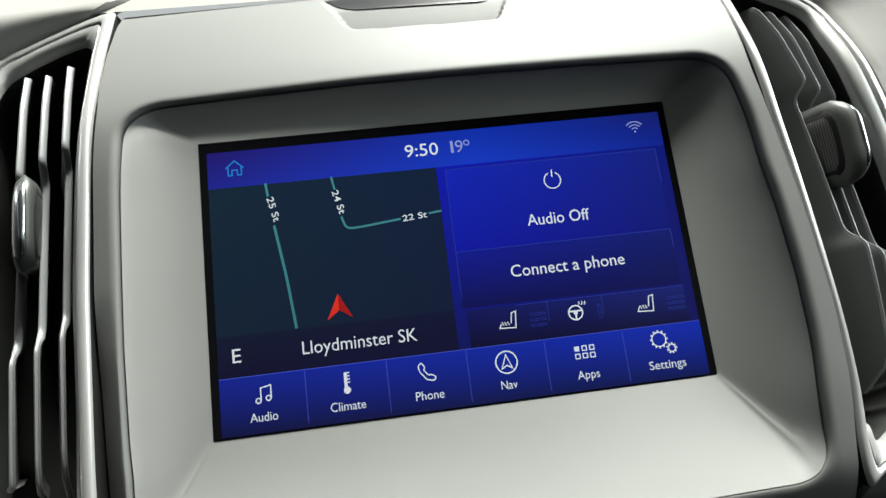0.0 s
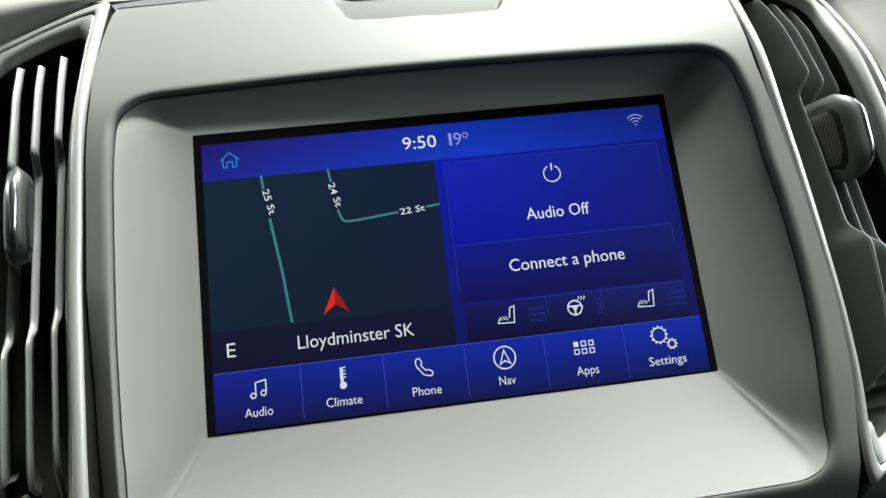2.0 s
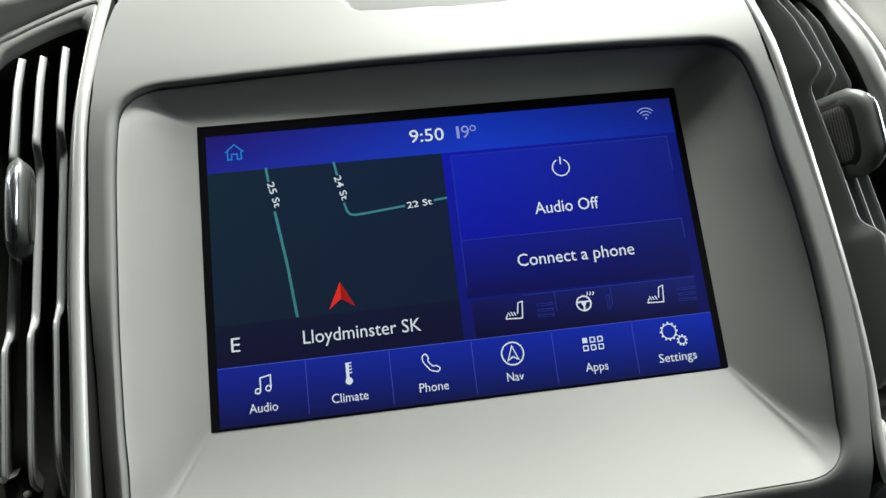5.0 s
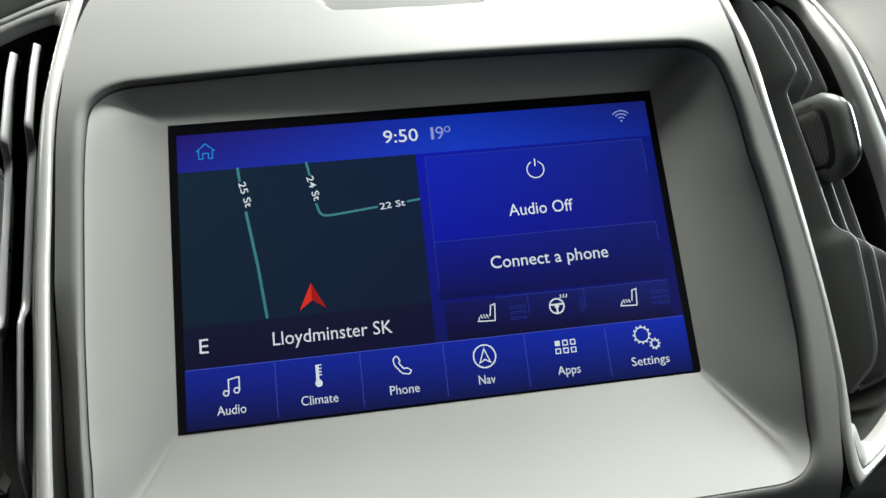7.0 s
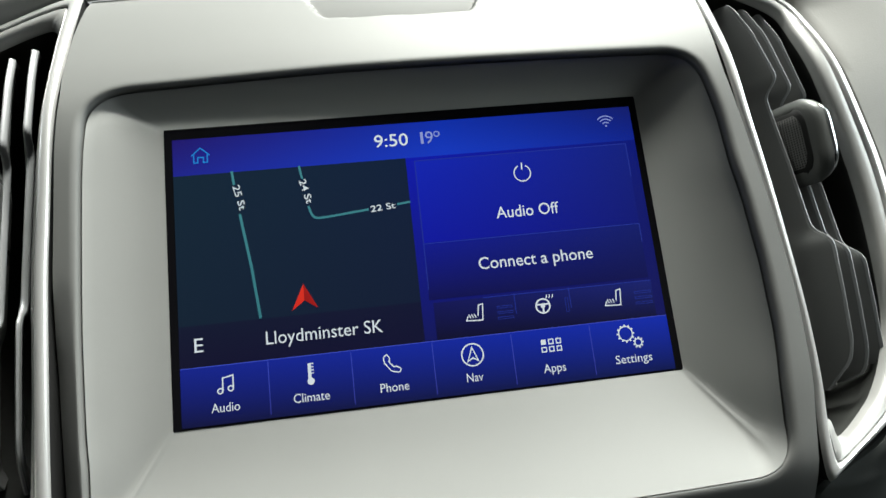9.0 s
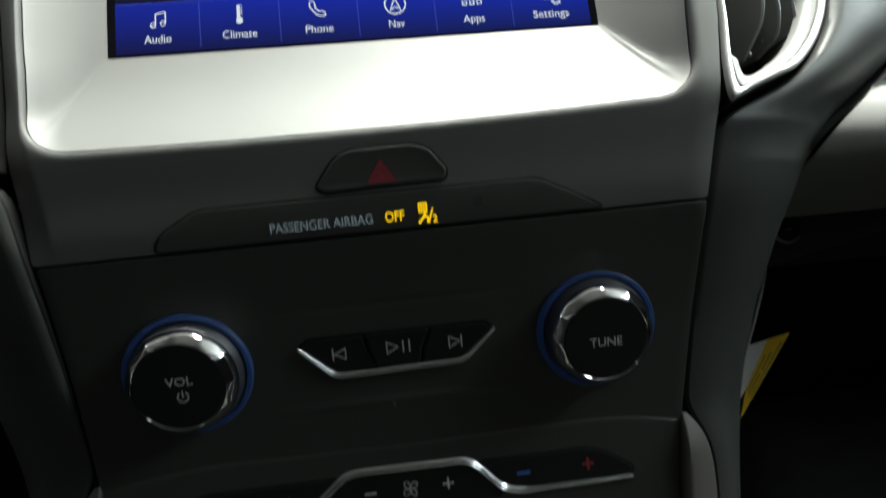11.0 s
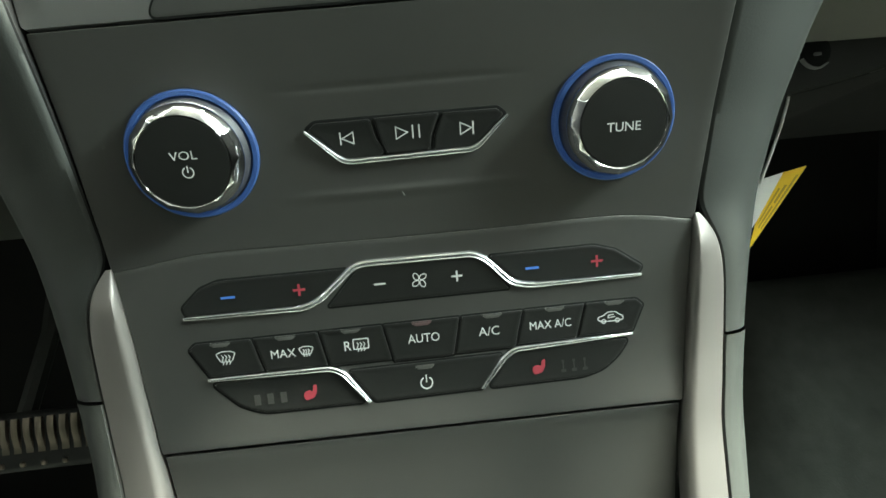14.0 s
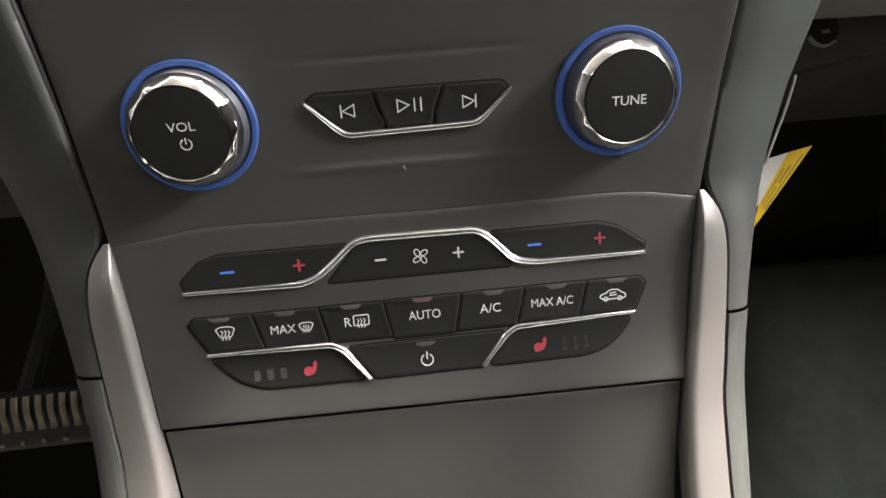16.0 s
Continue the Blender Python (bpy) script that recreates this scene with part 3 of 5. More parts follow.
bar = plate(-87.6, -52.2, 87.6, -32.5, 0.08).put("menu_bar", display("menu_bar_picture", (18, 36, 152), (14, 44, 186), (12, 16, 66), (12, 24, 86)), screen)

EDGE = display("tile_edge", (66, 84, 205), (66, 76, 190), (60, 66, 170), (60, 66, 170))
FAINT = display("faint_line", (38, 56, 165), (44, 60, 165), (38, 52, 150), (44, 58, 155))
WHITE = display("screen_white", (232, 238, 246), (232, 238, 246), (232, 238, 246), (232, 238, 246))
PALE = display("screen_pale", (150, 160, 225), (150, 160, 225), (150, 160, 225), (150, 160, 225))
CYAN = display("screen_cyan", (40, 140, 225), (40, 140, 225), (40, 140, 225), (40, 140, 225))
ROAD = display("screen_road", (72, 140, 150), (72, 140, 150), (60, 126, 136), (60, 126, 136))
RED = display("screen_red", (236, 52, 34), (236, 52, 34), (226, 44, 30), (226, 44, 30))
DARK_RED = display("screen_dark_red", (170, 24, 20), (190, 30, 24), (150, 20, 18), (170, 24, 20))
OUT = on_screen(0.13)

Ink(OUT).stroke([(0.4, 3.3), (0.4, 35.2), (83.6, 35.4), (83.6, 22)], 0.3).put("tile_edge", FAINT, audio_tile)
Ink(OUT).stroke([(0.4, -14), (0.4, 3.1), (83.4, 3.1), (83.4, -4)], 0.3).put("tile_edge", FAINT, phone_tile)
ink = Ink(OUT).stroke([(20, -18.9), (84.0, -18.9)], 0.25)
for x in (31.4, 52.1):
    ink.stroke([(x, -18.5), (x, -26)], 0.25)
ink.put("tile_edge", FAINT, seat_tile)
ink = Ink(OUT).stroke([(-87.5, -32.5), (87.5, -32.5)], 0.3)
for x in (-58.1, -29.4, -0.6, 28.2, 57.6):
    ink.stroke([(x, -33.0), (x + 0.1, -51.0)], 0.25)
ink.put("bar_line", EDGE, bar)

ink = Ink(OUT).stroke([(-81.0, 44.0), (-77.7, 46.9), (-74.4, 44.0)], 0.45).stroke([(-80.1, 44.4), (-80.1, 41.3), (-78.7, 41.3), (-78.7, 43.3), (-76.7, 43.3), (-76.7, 41.3), (-75.3, 41.3), (-75.3, 44.4)], 0.45)
ink.put("home_icon", CYAN, screen)
Ink(OUT).text("9:50", -14.0, 41.8, 12.8, 4.8, bold=0.005).put("clock", WHITE, screen)
ink = Ink(OUT).text("1", 3.6, 41.8, 1.1, 4.8).text("9", 5.4, 41.8, 3.0, 4.8)
ink.arc(9.9, 45.4, 1.0, 0.42).put("temperature_digits", PALE, screen)
ink = Ink(OUT).disc(77.1, 43.3, 0.42)
for r in (1.6, 2.9, 4.2):
    ink.arc(77.1, 43.2, r, 0.45, 42, 138, 12)
ink.put("wifi_icon", PALE, screen)

ink = Ink(OUT).stroke([(-66.9, 37.0), (-66.3, 31.8)], 0.9).stroke([(-64.8, 20.6), (-61.7, 0.5), (-59.6, -17.8)], 1.0)
ink.stroke([(-42.6, 37.0), (-41.7, 31.9)], 0.8).stroke(rounded([(-40.2, 21.4), (-38.8, 16.5), (-34, 16.6), (-18.4, 18.1)], 4, closed=False), 0.85)
ink.stroke([(-7.8, 19.1), (-2.9, 19.6)], 0.8)
ink.put("street_line", ROAD, screen)
Ink(OUT).text("25 St", -66.9, 31.2, 9.6, 2.5, turn=-77, bold=0.01).put("street_name", WHITE, screen)
Ink(OUT).text("24 St", -43.0, 31.3, 9.4, 2.5, turn=-76, bold=0.01).put("street_name", WHITE, screen)
Ink(OUT).text("22 St", -17.6, 17.0, 9.2, 2.3, turn=4.5, bold=0.01).put("street_name", WHITE, screen)
ink = Ink(OUT).fill([(-44.1, -7.0), (-48.6, -16.4), (-44.1, -13.1)])
arrow = ink.put("position_arrow", RED, screen, "red position arrow")
Ink(OUT).fill([(-44.1, -7.0), (-44.1, -13.1), (-39.3, -16.3)]).put("arrow_shade", DARK_RED, arrow)
Ink(OUT).text("E", -82.5, -27.3, 3.0, 4.8).put("compass_letter", WHITE, screen)
Ink(OUT).text("Lloydminster SK", -58.2, -27.2, 40.8, 4.5).put("town_name", WHITE, screen)

ink = Ink(OUT).arc(41.0, 27.0, 3.2, 0.45, 115, 425, 28).stroke([(41.2, 31.2), (41.0, 28.3)], 0.5)
ink.put("power_icon", WHITE, audio_tile)
Ink(OUT).text("Audio Off", 28.9, 10.2, 24.2, 4.4, bold=0.004).put("tile_caption", WHITE, audio_tile)
Ink(OUT).text("Connect a phone", 19.8, -8.4, 43.6, 4.4, bold=0.004).put("tile_caption", WHITE, phone_tile)


def heated_seat(x, z, s=1.0):
    """Seat outline with rising heat, lower left corner at x, z."""
    i = Ink(OUT)
    i.stroke([(x + 1.0 * s, z + 2.0 * s), (x + 0.3 * s, z + 0.4 * s), (x + 6.2 * s, z + 0.1 * s), (x + 6.8 * s, z + 6.0 * s), (x + 5.2 * s, z + 5.6 * s), (x + 4.6 * s, z + 1.8 * s)], 0.42)
    for k in range(3):
        i.stroke([(x + (1.3 + k) * s, z + 2.6 * s), (x + (1.6 + k) * s, z + 1.9 * s), (x + (1.9 + k) * s, z + 1.2 * s)], 0.36)
    return i


heated_seat(12.6, -27.0).put("heated_seat_icon", WHITE, seat_tile)
heated_seat(64.8, -27.0).put("heated_seat_icon", WHITE, seat_tile)
ink = Ink(OUT).arc(41.6, -24.2, 2.6, 0.55).disc(41.6, -24.2, 0.85).stroke([(39.3, -23.6), (43.9, -23.6)], 0.6).stroke([(41.6, -24.2), (41.6, -26.6)], 0.7)
for k in range(3):
    ink.stroke([(43.0 + k * 1.1, -21.6), (43.5 + k * 1.1, -20.9), (43.4 + k * 1.1, -20.2)], 0.36)
ink.put("heated_wheel_icon", WHITE, seat_tile)
for x0, x1 in ((24.6, 30.2), (76.9, 83.2)):
    for k in range(3):
        z = -22.6 - k * 2.0
        Ink(OUT).stroke([(x0, z), (x1, z), (x1, z - 0.7), (x0, z - 0.7)], 0.18, True).put("level_bar", FAINT, seat_tile)
Ink(OUT).stroke([(50.2, -22.2), (51.2, -22.2), (51.2, -27.2), (50.2, -27.2)], 0.18, True).put("level_bar", FAINT, seat_tile)

for word, x0, x1 in (("Audio", -77.7, -68.2), ("Climate", -50.1, -37.8), ("Phone", -20.2, -10.1), ("Nav", 10.5, 16.4), ("Apps", 38.6, 46.8), ("Settings", 65.6, 79.5)):
    Ink(OUT).text(word, x0, -48.2, x1 - x0, 3.0).put("menu_word", WHITE, bar)
ink = Ink(OUT).disc(-74.6, -41.4, 0.1).arc(-74.5, -41.2, 0.85, 0.45).arc(-71.0, -40.6, 0.85, 0.45)
ink.stroke([(-73.6, -41.2), (-73.6, -36.9), (-70.1, -36.2), (-70.1, -40.6)], 0.45)
ink.put("music_icon", WHITE, bar)
ink = Ink(OUT).disc(-43.8, -41.4, 1.25).stroke([(-44.1, -41.5), (-44.1, -35.2)], 1.1)
for k in range(4):
    ink.stroke([(-43.7, -35.4 - k * 1.1), (-42.6, -35.4 - k * 1.1)], 0.4)
ink.put("thermometer_icon", WHITE, bar)
ink = Ink(OUT).stroke(rounded([(-18.3, -36.2), (-17.0, -35.2), (-15.9, -37.0), (-16.5, -37.8), (-14.8, -39.9), (-13.9, -39.6), (-12.2, -40.7), (-13.0, -41.9), (-15.6, -41.3), (-18.0, -38.2)], 0.6, 3), 0.42, True)
ink.put("telephone_icon", WHITE, bar)
ink = Ink(OUT).arc(13.5, -38.8, 3.9, 0.5, n=32).stroke([(13.5, -36.2), (11.6, -41.0), (13.5, -39.9), (15.4, -41.0)], 0.5, True)
ink.put("compass_icon", WHITE, bar)
ink = Ink(OUT).box(38.9, -38.2, 40.7, -36.4)
for k in range(6):
    if k:
        x, z = 39.8 + (k % 3) * 2.8, -37.3 - (k // 3) * 2.7
        ink.stroke([(x - 0.8, z - 0.8), (x + 0.8, z - 0.8), (x + 0.8, z + 0.8), (x - 0.8, z + 0.8)], 0.4, True)
ink.put("apps_icon", WHITE, bar)


def cog(i, cx, cz, r, teeth):
    i.arc(cx, cz, r, 0.42, n=28)
    for k in range(teeth):
        a = 2 * math.pi * k / teeth
        i.stroke([(cx + r * math.cos(a), cz + r * math.sin(a)), (cx + (r + 0.75) * math.cos(a), cz + (r + 0.75) * math.sin(a))], 0.6)


ink = Ink(OUT)
cog(ink, 70.9, -37.6, 2.6, 12)
cog(ink, 75.2, -41.2, 1.3, 9)
ink.put("cog_icon", WHITE, bar)

# ---- audio panel ----
audio = thing("audio_panel", "dark charcoal plastic panel with two chrome-rimmed knobs", "control panel", (0, 20, -200))
CLIM_TOP = table((-112, -100, -92, -82, -70, -40, 0, 40, 66, 80, 92, 112), (-204.8, -203.3, -202.2, -200.8, -200.4, -201.0, -201.4, -201.4, -200.9, -201.1, -202.2, -205.8))


def crease(x, z):
    """Two shallow creases run across the panel above and below the buttons."""
    fade = max(0.0, 1 - (abs(x - 0) / 46) ** 4)
    d = 0.42 * math.exp(-((z + 149.0) / 1.1) ** 2) - 0.66 * math.exp(-((z + 184.4) / 1.6) ** 2)
    return (x, face(z, x) + d * fade, z)


def fine_rows(z0, z1, base, extra):
    return sorted(set(list(np.linspace(z0, z1, base)) + [e for e in extra if z1 < e < z0]), reverse=True)


def audio_body():
    bm = bmesh.new()
    rows = []
    stops = fine_rows(-126.6, -200.0, 40, list(np.arange(-153, -145, 0.7)) + list(np.arange(-189, -180, 0.8)))
    for z0 in stops:
        v = (-126.6 - z0) / 73.4
        row = []
        for i in range(61):
            x = (2 * i / 60 - 1) * (SIDE(z0) - 0.9)
            z = -126.6 + v * (CLIM_TOP(x) + 0.45 + 126.6)
            row.append(crease(x, z))
        rows.append(row)
    made = [loop(bm, r) for r in rows]
    for a, b in zip(made, made[1:]):
        bridge(bm, a, b, closed=False)
    edge = made[0][:] + [r[-1] for r in made[1:]] + made[-1][-2::-1] + [r[0] for r in made[-2:0:-1]]
    nor = outward([(v.co.x, v.co.z) for v in edge])
    last = edge
    for out, back in ((0.3, 0.1), (0.5, 0.4), (0.5, 4)):
        ring = loop(bm, [(v.co.x + n.x * out, v.co.y + back, v.co.z + n.y * out) for v, n in zip(edge, nor)])
        bridge(bm, last, ring)
        last = ring
    return bm


part("panel_body", audio_body(), PANEL, audio)


def knob(name, cx, cz, label, words):
    """Round control: a blue ring on the panel, a flared satin skirt, a scalloped chrome rim and a black cap."""
    slope = (face(cz - 12) - face(cz + 12)) / 24
    lean = (face(cz, cx + 10) - face(cz, cx - 10)) / 20
    axis = Vector((lean, -1, -slope)).normalized()
    up = Vector((0, -slope, 1)).normalized()
    base = Vector((cx, face(cz, cx), cz))

    def at(r, h, a):
        return base + axis * h + Vector((1, 0, 0)) * (r * math.cos(a)) + up * (r * math.sin(a))

    def turn(profile, waves=0, n=96, cap=False):
        bm = bmesh.new()
        rings = []
        for r, h, wob, lift in profile:
            ring = []
            for k in range(n):
                a = 2 * math.pi * k / n
                # wob blends the circle into a polygon with as many flats as waves
                flat = math.cos(math.pi / waves) / math.cos((a % (2 * math.pi / waves)) - math.pi / waves) if waves else 1.0
                ring.append(at(r * (1 + wob * (flat - 1)), h + lift * (1 - flat) * 14, a))
            rings.append(loop(bm, ring))
        for a, b in zip(rings, rings[1:]):
            bridge(bm, a, b)
        if cap:
            hub = bm.verts.new(at(0, profile[-1][1] + 0.25, 0))
            for i in range(n):
                bm.faces.new((rings[-1][i], rings[-1][(i + 1) % n], hub))
        return bm
    body = part(name, turn([(20.4, -2, 0, 0), (20.4, 0.6, 0, 0), (20.0, 1.4, 0, 0), (19.2, 4.2, 0, 0), (18.3, 6.0, 0, 0)]), TRIM_DULL, audio, label)
    part("light_ring", turn([(20.5, -1, 0, 0), (20.5, 1.7, 0, 0), (20.9, 2.2, 0, 0), (22.2, 2.2, 0, 0), (22.7, 1.6, 0, 0), (22.7, -2, 0, 0)]), BLUE_RING, body, "blue light ring")
    part("chrome_rim", turn([(18.4, 5.2, 0.0, 0), (18.95, 6.0, 0.0, 0.4), (19.15, 7.2, 0.3, 0.6), (19.05, 8.2, 0.9, 0.5), (18.2, 9.6, 1.0, 0.2), (17.1, 10.9, 0.9, 0.1), (16.3, 11.6, 0.4, 0), (15.75, 11.9, 0.0, 0), (15.45, 11.6, 0, 0), (15.4, 11.0, 0, 0)], 12, 144), KNOB_CHROME, body, "scalloped chrome rim")
    part("cap", turn([(15.45, 10.0, 0, 0), (15.4, 11.4, 0, 0), (15.0, 11.8, 0, 0), (10, 11.95, 0, 0)], cap=True), BUTTON, body, "matt black cap")

    def lay(x, z):
        p = base + axis * 12.3 + Vector((1, 0, 0)) * x + up * z
        return tuple(p)
    ink = Ink(lay)
    if words == "VOL":
        ink.text("VOL", -3.9, 1.0, 9.0, 2.9)
        ink.arc(1.1, -3.3, 1.8, 0.42, 118, 422, 20).stroke([(1.1, -1.1), (1.1, -3.3)], 0.45)
    else:
        ink.text(words, -6.2, -2.4, 12.0, 3.1)
    ink.put("lettering", PRINT, body)


TRIM_DULL = material("frosted_knob_skirt", (0.15, 0.153, 0.165), 0.42, 0.8, 0.1, 2000)
KNOB_CHROME = material("satin_chrome", (0.68, 0.68, 0.69), 0.08, 1.0, wear=0.02)
knob("volume_knob", -73.6, -166.2, "chrome-rimmed volume and power knob on a blue ring", "VOL")
knob("tune_knob", 76.5, -166.4, "chrome-rimmed tuning knob on a blue ring", "TUNE")

media_pts = [(-34.0, -161.8), (-30.6, -159.4), (34.4, -159.6), (37.4, -162.0), (25.4, -172.6), (-21.2, -173.2)]
part("button_well", slab(grown(rounded(media_pts, 1.2), 0.8), crease, 0.2, 0.15), GAP, audio)
keys = (
    ("skip_back_button", [(-33.2, -161.9), (-30.4, -159.7), (-10.9, -159.8), (-9.6, -166.0), (-6.8, -170.6), (-9, -172.4), (-20.9, -172.5)]),
    ("play_button", [(-9.9, -159.6), (13.6, -159.6), (10.3, -166.6), (9.4, -171.8), (-6.4, -171.9), (-8.3, -166.6)]),
    ("skip_forward_button", [(14.6, -159.7), (34.2, -159.9), (36.6, -161.9), (25.0, -172.0), (10.6, -172.0), (11.2, -167.0)]),
)
made_keys = {}
for name, pts in keys:
    h = 1.0 if name == "play_button" else 0.8
    made_keys[name] = part(name, slab(rounded(pts, 0.8, 3), crease, h, 0.5, scoop=0.25), BUTTON, audio, "black media key with a white sign")
part("chrome_strip", strip(rounded([(-34.2, -162.2), (-21.6, -173.3), (25.8, -172.7), (37.7, -162.3)], 3, 6, closed=False), 2.3, 1.15, on_face(0.7)), CHROME, audio, "thin chrome strip under the media keys")
TOP = on_face(1.0)
ink = Ink(TOP).stroke([(-22.0, -163.4), (-22.0, -167.6)], 0.5).stroke([(-17.4, -163.6), (-17.4, -167.4), (-21.5, -165.5)], 0.36, True)
ink.put("sign", PRINT, made_keys["skip_back_button"])
ink = Ink(on_face(1.15)).stroke([(-2.3, -163.2), (-2.3, -167.2), (1.8, -165.2)], 0.36, True).stroke([(3.7, -163.0), (3.7, -167.4)], 0.5).stroke([(6.0, -163.0), (6.0, -167.4)], 0.5)
ink.put("sign", PRINT, made_keys["play_button"])
ink = Ink(TOP).stroke([(25.3, -163.4), (25.3, -167.7)], 0.5).stroke([(20.7, -163.6), (20.7, -167.5), (24.8, -165.5)], 0.36, True)
ink.put("sign", PRINT, made_keys["skip_forward_button"])
Ink(on_face(0.75)).stroke([(-2.0, -185.2), (-1.2, -186.6)], 0.25).put("scratch", PRINT, audio, "short pale scratch")

# ---- climate panel ----
climate = thing("climate_panel", "charcoal climate control panel with chrome strips between black keys", "control panel", (0, 40, -277))
TRIM_IN = table((-203, -230, -255, -284, -320, -340), (110.6, 108.2, 106.6, 103.2, 100.6, 100))
part("panel_body", patch(lambda z: -TRIM_IN(z) + 1.0, lambda z: TRIM_IN(z) - 1.0, lambda x: CLIM_TOP(x) - 0.45, lambda x: -276.4 - 0.012 * x, lambda x, z: on_face(0)(x, z), 60, 40, 0.5), PANEL, climate)


def key(name, pts, parent, label, height=0.42, scoop=0.12, r=1.2):
    shape = rounded(pts, r, 4)
    part("key_gap", slab(grown(shape, 0.75), on_face(0), 0.1, 0.05), GAP, parent)
    return part(name, slab(shape, on_face(0), height, 0.45, scoop=scoop), BUTTON, parent, label)


temp_l = key("temperature_key", [(-88.2, -220.2), (-80.5, -213.4), (-73.5, -211.2), (-25.6, -211.4), (-36.6, -221.4), (-43.4, -223.6), (-87.0, -223.4)], climate, "black temperature rocker with blue minus and red plus", scoop=0.2)
fan_key = key("fan_key", [(-34.4, -225.3), (-22.4, -212.6), (-18.6, -211.0), (22.4, -211.2), (26.0, -213.4), (36.0, -225.4)], climate, "black fan speed rocker", scoop=0.15)
temp_r = key("temperature_key", [(28.6, -211.8), (69.9, -211.8), (78.4, -214.2), (89.2, -221.6), (88.0, -224.2), (44.4, -223.6), (38.2, -222.0)], climate, "black temperature rocker with blue minus and red plus", scoop=0.2)
part("chrome_strip", strip(rounded([(-88.0, -224.2), (-43.4, -224.6), (-36.6, -221.9), (-23.4, -211.0), (-18.8, -209.9), (22.8, -210.4), (27.8, -213.3), (36.9, -223.0), (44.0, -224.7), (88.4, -225.0)], 2.6, 5, closed=False), 2.9, 1.3, on_face(0.1)), CHROME, climate, "chrome strip winding over the fan key")

tops = [-88.4, -64.5, -39.4, -14.7, 15.7, 40.7, 65.5, 88.8]
bots = [-82.4, -61.0, -36.6, -11.9, 12.3, 36.8, 61.7, 83.8]
names = ("windscreen_defrost_key", "max_defrost_key", "rear_defrost_key", "auto_key", "cooling_key", "max_cooling_key", "recirculation_key")
row = {}
for k, name in enumerate(names):
    zb = (-247.6, -247.9, -248.4, -249.3, -248.9, -247.9, -247.4)[k]
    pts = [(tops[k] + 0.35, -234.4), (tops[k + 1] - 0.35, -234.4), (bots[k + 1] - 0.35, zb), (bots[k] + 0.35, zb)]
    if k == 0:
        pts = [(-88.2, -236.6), (-85.6, -234.2)] + pts[1:]
        pts[-1] = (-82.0, zb)
    if k == 6:
        pts = [pts[0], (86.2, -234.6), (89.0, -237.2), (84.4, zb), pts[-1]]
    row[name] = key(name, pts, climate, "black climate key with white marking", 0.5, 0.15, 0.7)
    part("status_window", slab(rounded([((tops[k] + tops[k + 1]) / 2 - 4.2, -234.6), ((tops[k] + tops[k + 1]) / 2 + 4.2, -234.6), ((tops[k] + tops[k + 1]) / 2 + 2.6, -236.3), ((tops[k] + tops[k + 1]) / 2 - 2.6, -236.3)], 0.5, 3), on_face(0.42), 0.07, 0.03), WINDOW if k != 3 else WINDOW_PINK, row[name], "small grey status window")

seat_l = key("heated_seat_key", [(-82.0, -250.2), (-71.9, -260.5), (-63.0, -264.0), (-23.6, -264.4), (-32.6, -252.6), (-36.2, -250.2)], climate, "black heated seat key with a red seat sign", scoop=0.15, r=3)
power_key = key("power_key", [(-29.2, -251.0), (31.0, -250.8), (22.6, -264.2), (-20.4, -264.5)], climate, "black climate power key")
seat_r = key("heated_seat_key", [(83.0, -250.2), (78.2, -256.9), (71.4, -262.0), (63.2, -264.1), (24.4, -264.3), (32.8, -253.2), (36.6, -250.6)], climate, "black heated seat key with a red seat sign", scoop=0.15, r=3)
part("status_window", slab(rounded([(-3.8, -252.0), (4.2, -252.0), (2.8, -253.7), (-2.4, -253.7)], 0.5, 3), on_face(0.36), 0.07, 0.03), WINDOW, power_key)
part("chrome_strip", strip(rounded([(-82.6, -248.6), (-35.8, -249.2), (-31.0, -252.0), (-22.2, -264.2)], 2.6, 5, closed=False), 2.8, 1.3, on_face(0.1)), CHROME, climate, "bent chrome strip over the heated seat key")
part("chrome_strip", strip(rounded([(84.0, -248.4), (36.2, -249.6), (31.6, -252.6), (22.0, -264.2)], 2.6, 5, closed=False), 2.8, 1.3, on_face(0.1)), CHROME, climate, "bent chrome strip over the heated seat key")

KEYTOP = on_face(0.62)


def minus(x, z, parent, mat, w=5.2, h=0.9):
    Ink(KEYTOP).box(x - w / 2, z - h / 2, x + w / 2, z + h / 2).put("minus_sign", mat, parent)


def plus(x, z, parent, mat, w=4.6, h=0.9):
    Ink(KEYTOP).box(x - w / 2, z - h / 2, x + w / 2, z + h / 2).box(x - h / 2, z + h / 2, x + h / 2, z + w / 2).box(x - h / 2, z - w / 2, x + h / 2, z - h / 2).put("plus_sign", mat, parent)


minus(-70.7, -217.8, temp_l, PRINT_BLUE)
plus(-44.3, -217.6, temp_l, PRINT_RED)
minus(-13.9, -218.5, fan_key, PRINT, 4.4, 0.7)
plus(15.7, -218.4, fan_key, PRINT, 4.2, 0.7)
minus(45.1, -218.3, temp_r, PRINT_BLUE)
plus(70.8, -218.1, temp_r, PRINT_RED)
ink = Ink(KEYTOP)
for k in range(4):
    a = math.pi / 2 * k + 0.5
    loop_pts = []
    for s in range(12):
        t = 2 * math.pi * s / 12
        u, w = 1.8 + 1.45 * math.cos(t), 0.95 * math.sin(t) + 0.35
        loop_pts.append((1.2 + u * math.cos(a) - w * math.sin(a), -218.5 + u * math.sin(a) + w * math.cos(a)))
    ink.stroke(loop_pts, 0.36, True)
ink.put("fan_sign", PRINT, fan_key)


